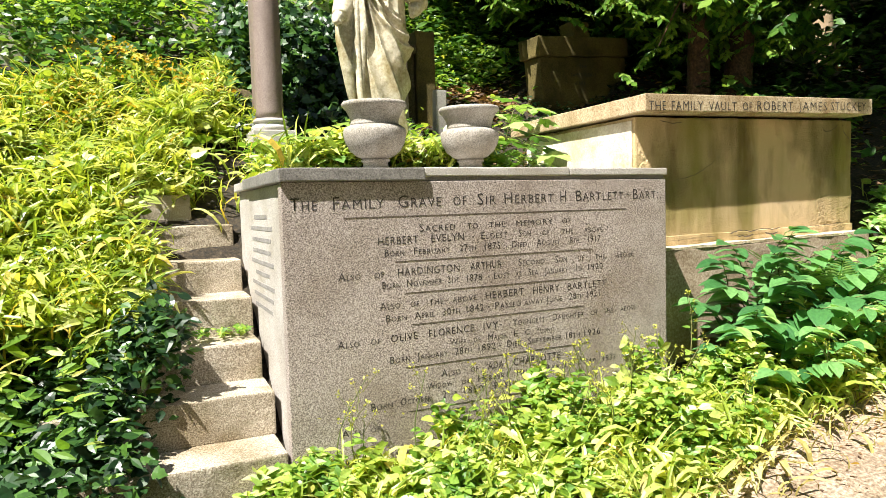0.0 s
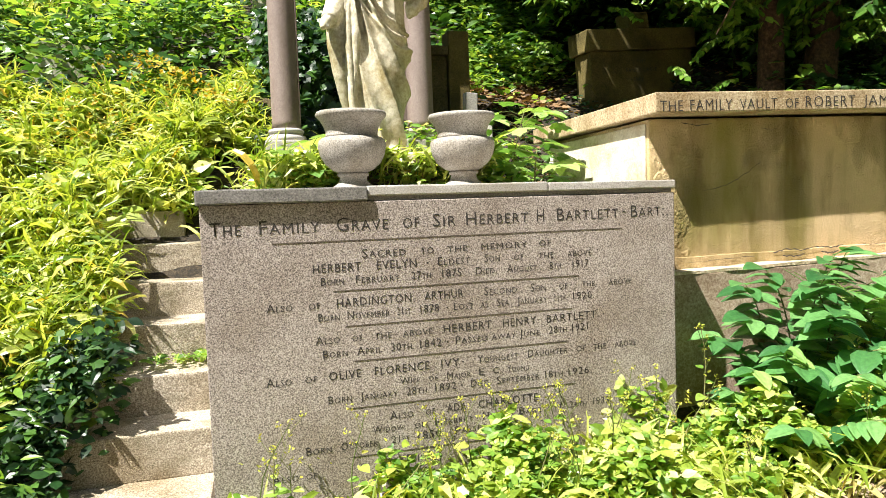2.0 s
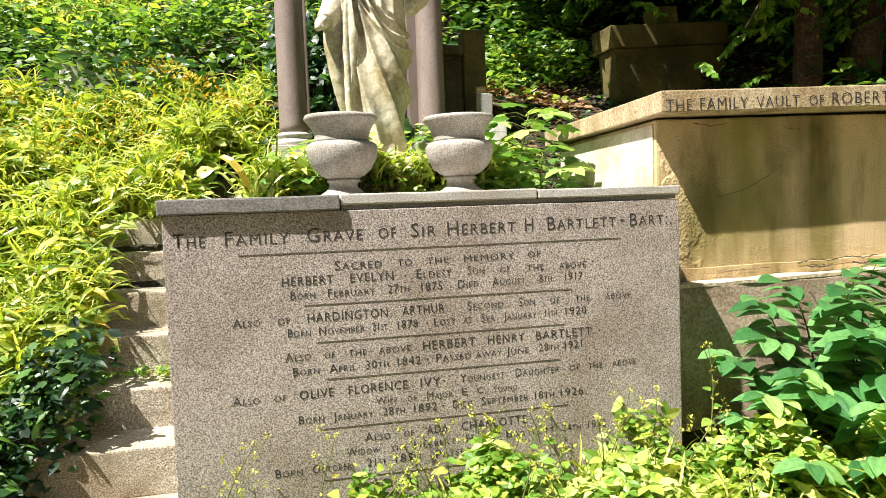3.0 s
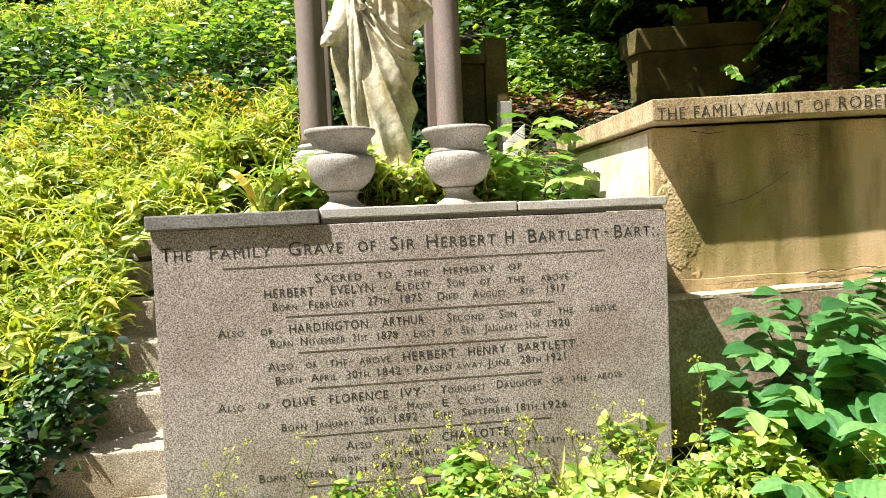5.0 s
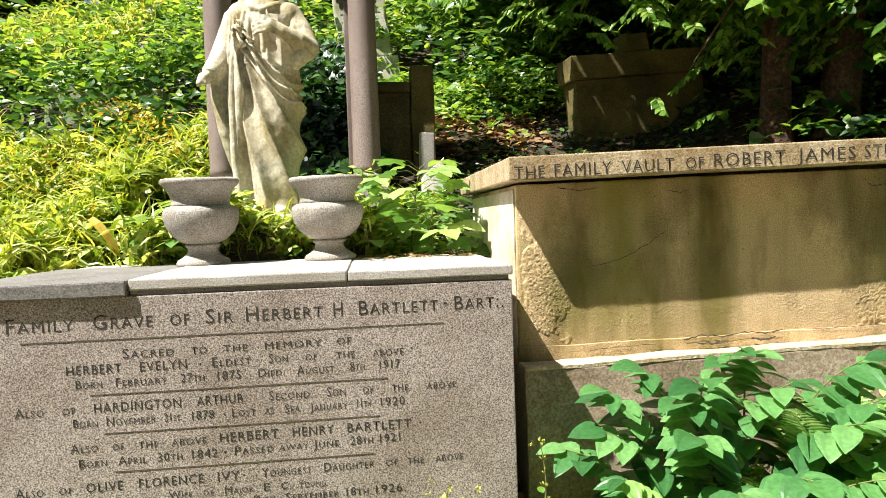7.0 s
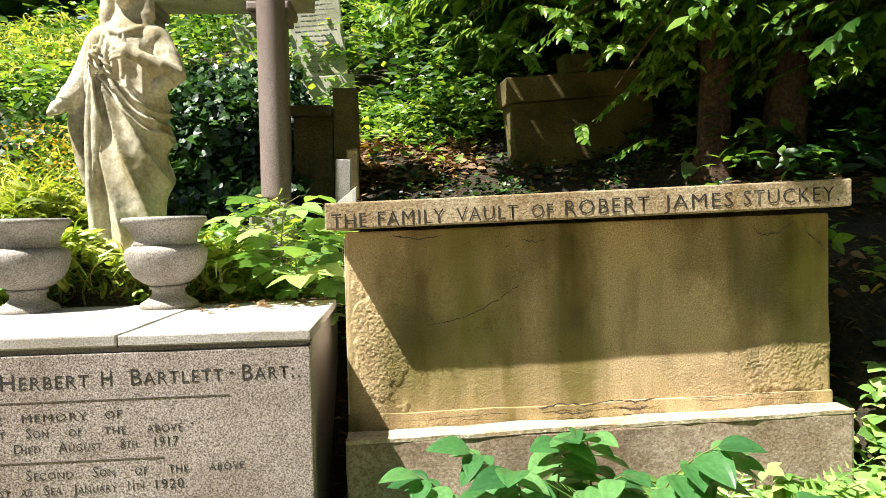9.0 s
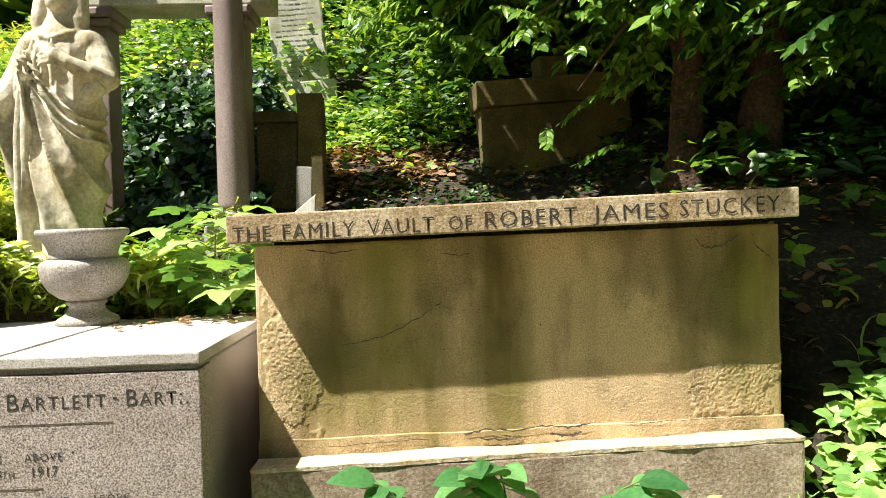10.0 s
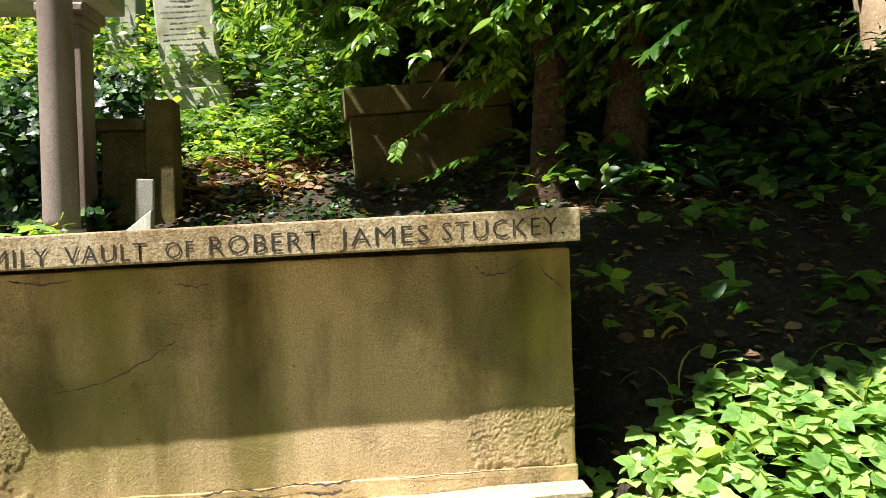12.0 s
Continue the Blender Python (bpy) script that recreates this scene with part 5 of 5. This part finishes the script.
def arching_plant(x, y, height, turn, reach, meshes, pairs, size, label):
    z0 = float(ground_z(x, y)) - 0.02
    plant = thing("arching_plant", pose(x, y, z0), label, "plant", "leafy plants before the vault")
    d = Vector((math.cos(turn), math.sin(turn), 0))
    pts = [Vector((0, 0, 0)) + d * reach * (s ** 2.2) + Vector((0, 0, height * (1.25 * s - 0.25 * s ** 3))) for s in np.linspace(0, 1, 12)]
    part("stem", tube(pts, np.linspace(0.006, 0.002, 12), 6), STALK, plant, smooth=True)
    for i in range(pairs * 2):
        s = 0.30 + 0.70 * i / (pairs * 2 - 1)
        k = s * 11
        a = min(10, int(k))
        p = pts[a].lerp(pts[a + 1], k - a)
        t = (pts[a + 1] - pts[a]).normalized()
        side = t.cross(Vector((0, 0, 1))) if abs(t.z) < 0.98 else Vector((-d.y, d.x, 0))
        side = side.normalized() * (1 if i % 2 else -1)
        f = side * random.uniform(0.6, 1.0) + d * random.uniform(0.1, 0.7) + t * 0.25 + Vector((0, 0, random.uniform(-0.3, 0.15)))
        if s > 0.97:
            f = t + d
        put_leaf(meshes[i % 2], plant, p, f, (d * -0.1 + Vector((random.uniform(-0.3, 0.2), random.uniform(-0.5, 0.0), 1))), size * random.uniform(0.8, 1.15) * (1.0 - 0.35 * max(0, s - 0.6)))
    return plant


DARKER = "tall arching plant with dark green pleated leaves"
PALER = "low arching plant with pale green pleated leaves"
for x, y, h, a, r in ((2.92, 2.56, 0.66, 3.6, 0.16), (3.05, 2.50, 0.72, 4.4, 0.16), (3.22, 2.54, 0.66, 5.0, 0.18), (3.40, 2.52, 0.68, 5.6, 0.18), (3.10, 2.42, 0.56, 4.0, 0.22), (3.32, 2.42, 0.55, 5.0, 0.22), (3.55, 2.58, 0.60, 5.2, 0.15), (2.98, 2.46, 0.52, 3.3, 0.2), (2.86, 2.50, 0.45, 3.2, 0.2), (3.16, 2.58, 0.74, 4.7, 0.1), (3.02, 2.40, 0.42, 4.6, 0.24), (3.30, 2.60, 0.72, 4.3, 0.12), (3.46, 2.46, 0.58, 4.9, 0.2), (3.18, 2.46, 0.62, 3.7, 0.2), (3.08, 2.58, 0.70, 3.4, 0.14), (3.24, 2.36, 0.44, 4.5, 0.25), (3.40, 2.38, 0.46, 5.3, 0.24), (2.90, 2.42, 0.36, 4.1, 0.22), (3.60, 2.44, 0.50, 5.6, 0.2)):
    arching_plant(x, y, 0.97 * h, a, 1.5 * r, LEAF_PLEATED, 9, 0.152, DARKER)
for x, y, h, a, r in ((2.78, 2.30, 0.34, 3.5, 0.22), (2.90, 2.22, 0.34, 4.3, 0.22), (3.08, 2.22, 0.38, 4.7, 0.26), (2.66, 2.40, 0.26, 3.7, 0.15), (3.26, 2.26, 0.36, 5.4, 0.24), (2.62, 2.16, 0.22, 4.2, 0.18), (2.98, 2.10, 0.28, 4.2, 0.2), (3.16, 2.12, 0.30, 5.0, 0.2), (2.74, 2.08, 0.24, 4.8, 0.18), (3.36, 2.16, 0.30, 4.6, 0.22), (2.84, 2.36, 0.40, 3.9, 0.2)):
    arching_plant(x, y, 1.1 * h, a, 1.3 * r, LEAF_PLEATED_PALE, 10, 0.125, PALER)


def frond_mesh(pairs=26):
    v, f = [], []
    tv, tf = leaf_oval(0.20, 0.02, 0.15)
    for i in range(pairs):
        s = 0.12 + 0.88 * i / pairs
        ln = 0.17 * math.sin(math.pi * (0.12 + 0.86 * s)) ** 0.8
        bx, bz = s, -0.38 * s ** 2.4
        for sg in (1, -1):
            k = len(v)
            for x, y, z in tv:
                v.append((bx + x * ln * 0.35 - y * ln * sg * 0.9, sg * (x * ln * 0.94) + y * ln * 0.35, bz + z * ln + 0.01))
            f += [tuple(q + k for q in g) for g in tf]
    tvv, _, tff = tube([(0, 0, 0), (0.35, 0, -0.02), (0.7, 0, -0.16), (1, 0, -0.38)], [0.012, 0.009, 0.006, 0.002], 5)
    k = len(v)
    return v + list(tvv), f + [tuple(q + k for q in g) for g in tff]


FROND = mesh_of("frond", frond_mesh(), ELDER)


def fern(x, y, n, size, up):
    base = thing("fern", pose(x, y, float(ground_z(x, y)) - 0.01), "pale green fern with feathery arching fronds", "fern", "ferns before the vault")
    for i in range(n):
        a = 2 * math.pi * i / n + random.uniform(-0.3, 0.3)
        ob = put_leaf(FROND, base, (0.02 * math.cos(a), 0.02 * math.sin(a), 0), (math.cos(a), math.sin(a), up * random.uniform(0.8, 1.3)), (-math.cos(a) * 0.6, -math.sin(a) * 0.6, 1), size * random.uniform(0.8, 1.1))
        ob.name = "frond"


for x, y, n, s, u in ((3.44, 2.20, 7, 0.50, 1.2), (3.55, 2.44, 8, 0.74, 2.4), (2.74, 2.36, 6, 0.30, 1.0), (3.72, 2.50, 7, 0.62, 2.2), (3.48, 2.34, 7, 0.60, 1.5), (3.30, 2.20, 6, 0.42, 1.2), (4.10, 2.40, 6, 0.40, 1.0), (3.90, 2.10, 6, 0.34, 0.9)):
    fern(x, y, n, s, u)


def sapling(x, y, height, n, size, meshes, label, lean):
    z0 = float(ground_z(x, y)) - 0.02
    plant = thing("sapling", pose(x, y, z0), label, "plant", "saplings behind the urns")
    pts = [Vector((lean[0] * s * s, lean[1] * s * s, height * s)) for s in np.linspace(0, 1, 8)]
    part("stem", tube(pts, np.linspace(0.007, 0.003, 8), 6), STALK, plant, smooth=True)
    stalks = []
    for i in range(n):
        s = 0.35 + 0.65 * i / (n - 1)
        p = pts[0].lerp(pts[-1], s)
        a = i * 2.4 + random.uniform(-0.4, 0.4)
        d = Vector((math.cos(a), math.sin(a), 0.25))
        q = p + d * random.uniform(0.10, 0.22)
        stalks.append(tube([p, p.lerp(q, 0.5) + Vector((0, 0, 0.02)), q], [0.002, 0.002, 0.0015], 4))
        put_leaf(meshes[i % len(meshes)], plant, q, d + Vector((0, 0, -0.35)), (random.uniform(-0.4, 0.2), -0.35, 1), size * random.uniform(0.75, 1.15))
    part("stalk_mass", joined(stalks), STALK, plant)["kind"] = "stuff"


LOBED = "young sapling with broad bright lobed leaves"
for x, y, h, n, s, l in ((2.10, 3.62, 0.60, 30, 0.12, (0.05, -0.1)), (2.28, 3.70, 0.46, 22, 0.11, (0.05, -0.05)), (1.95, 3.72, 0.46, 22, 0.12, (-0.12, -0.05)), (2.20, 3.52, 0.32, 12, 0.13, (0.0, -0.05)), (0.98, 3.60, 0.40, 12, 0.13, (0, 0)), (1.86, 3.60, 0.28, 10, 0.12, (0, 0))):
    sapling(x, y, 0.85 * h, n, 1.15 * s, LEAF_PALMATE, LOBED, l)


def stalk_weed(x, y, height):
    z0 = float(ground_z(x, y))
    plant = thing("stalk_weed", pose(x, y, z0), "thin wiry weed with tiny yellow flower heads", "weed", "flowering weeds before the grave")
    lean = Vector((random.uniform(-0.12, 0.12), random.uniform(-0.06, 0.02), 0))
    pts = [lean * s * s + Vector((0.01 * math.sin(7 * s + x), 0, height * s)) for s in np.linspace(0, 1, 8)]
    arms = [tube(pts, np.linspace(0.0035, 0.0015, 8), 5)]
    tips = [pts[-1]]
    for i in range(4):
        s = 0.62 + 0.09 * i
        p = pts[0].lerp(pts[-1], s)
        a = random.uniform(0, 6.3)
        q = p + Vector((math.cos(a) * 0.06, math.sin(a) * 0.04, 0.07))
        arms.append(tube([p, q], [0.0015, 0.001], 4))
        tips.append(q)
    part("stem", joined(arms), STALK, plant)
    tp = np.array([tuple(t + Vector((random.uniform(-0.012, 0.012), random.uniform(-0.01, 0.01), random.uniform(-0.01, 0.012)))) for t in tips for _ in range(9)])
    part("floret_mass", leaf_mesh(OVALS[:1], tp, heading(len(tp), (0.3, 1.5)), leaning(len(tp)), rng.uniform(0.007, 0.016, len(tp))), UMBEL, plant, "tiny yellow flower heads")["kind"] = "stuff"
    for i in range(6):
        p = pts[0].lerp(pts[-1], 0.12 + 0.11 * i)
        a = i * 2.2 + x * 9
        put_leaf(LEAF_LOBED[1], plant, p, (math.cos(a), math.sin(a) * 0.7 - 0.2, 0.2), (-0.2, -0.4, 1), random.uniform(0.045, 0.085) * (1.25 - 0.12 * i))


for x, y, h in ((0.64, 2.42, 0.44), (0.72, 2.38, 0.36), (0.78, 2.42, 0.30), (0.97, 2.40, 0.42), (1.10, 2.30, 0.30), (1.28, 2.36, 0.28), (1.38, 2.30, 0.34), (1.50, 2.36, 0.30), (1.63, 2.32, 0.36), (1.72, 2.40, 0.32), (1.84, 2.30, 0.34), (1.98, 2.36, 0.30), (1.20, 2.43, 0.30), (1.33, 2.42, 0.36), (1.45, 2.43, 0.40), (1.56, 2.42, 0.42), (1.68, 2.44, 0.38), (1.78, 2.36, 0.42), (1.88, 2.43, 0.36), (1.93, 2.22, 0.40), (2.05, 2.42, 0.40), (2.10, 2.20, 0.34), (2.20, 2.42, 0.36), (1.60, 2.18, 0.34), (1.75, 2.10, 0.30), (2.14, 2.30, 0.28), (2.30, 2.34, 0.30), (2.46, 2.40, 0.52), (2.30, 1.95, 0.30), (2.85, 1.95, 0.32)):
    stalk_weed(x, y, h)

# ---- wear on the vault and grave ----
def crack(pts, y, width, parent, name="crack"):
    """A thin dark crack: a jagged band let into the face at y."""
    v, f = [], []
    pts = [(x, z) for x, z in pts]
    fine = []
    for (x0, z0), (x1, z1) in zip(pts, pts[1:]):
        for k in range(6):
            s = k / 6
            fine.append((x0 + (x1 - x0) * s + random.uniform(-1, 1) * 0.003, z0 + (z1 - z0) * s + random.uniform(-1, 1) * 0.004))
    fine.append(pts[-1])
    for i, (x, z) in enumerate(fine):
        w = width * random.uniform(0.3, 1.0) * (0.3 if i in (0, len(fine) - 1) else 1)
        v += [(x, y, z - w), (x, y, z + w)]
    f = [(2 * i, 2 * i + 2, 2 * i + 3, 2 * i + 1) for i in range(len(fine) - 1)]
    part(name, (v, [], f), LETTER_WORN, parent, "dark jagged crack")


FACE = 2.8075
crack([(2.76, 1.60), (2.84, 1.615), (2.93, 1.64), (3.03, 1.69), (3.10, 1.74)], FACE, 0.0022, vault)
crack([(3.98, 1.93), (4.02, 1.895), (4.08, 1.905), (4.15, 1.945)], FACE, 0.003, vault)
crack([(4.18, 1.955), (4.20, 1.90), (4.245, 1.865), (4.265, 1.83)], FACE, 0.004, vault)
crack([(2.64, 1.93), (2.74, 1.915), (2.82, 1.925)], FACE, 0.003, vault)
crack([(3.10, 1.905), (3.16, 1.895), (3.20, 1.90)], FACE, 0.002, vault)


BAND = 2.7965
crack([(3.16, 1.286), (3.24, 1.300), (3.33, 1.292), (3.43, 1.302), (3.52, 1.296), (3.60, 1.306)], BAND, 0.004, vault)
crack([(3.22, 1.268), (3.30, 1.262), (3.36, 1.270)], BAND, 0.005, vault)
crack([(3.46, 1.274), (3.52, 1.266), (3.57, 1.276)], BAND, 0.006, vault)
crack([(2.66, 1.262), (2.85, 1.268), (3.05, 1.272)], BAND, 0.0015, vault)
crack([(3.70, 1.300), (3.95, 1.306), (4.20, 1.312)], BAND, 0.0015, vault)


def rough_patch(x0, x1, z0, z1, y, height, seed, label, grain=115.0):
    """A ragged patch where the smooth skin is gone: a lumpy sheet that rises out of the face at y and sinks back into it at its edges."""
    nx, nz = int((x1 - x0) / 0.004) + 1, int((z1 - z0) / 0.004) + 1
    v, f = [], []
    for k in range(nz):
        for i in range(nx):
            u, w = i / (nx - 1), k / (nz - 1)
            x, z = x0 + (x1 - x0) * u, z0 + (z1 - z0) * w
            p = Vector((x, seed, z))
            inside = max(-0.5, min(1.0, 9 * min(u, 1 - u, w, 1 - w) + 2.0 * noise.noise(p * 12) + 0.8 * noise.noise(p * 45) - 0.3))
            lump = 0.5 + 0.5 * noise.noise(p * grain) + 0.35 * noise.noise(p * grain * 2.3)
            v.append((x, y + 0.005 - (0.004 + height * lump) * inside, z))
    for k in range(nz - 1):
        for i in range(nx - 1):
            a = k * nx + i
            f.append((a, a + 1, a + nx + 1, a + nx))
    part("rough_patch", (v, [], f), VAULT_STONE, vault, label, smooth=True)


EXPOSED = "patch of exposed coarse aggregate"
rough_patch(2.482, 2.70, 1.27, 1.86, 2.8095, 0.0045, 3, EXPOSED)
rough_patch(3.92, 4.284, 1.28, 1.52, 2.8095, 0.0055, 7, EXPOSED)
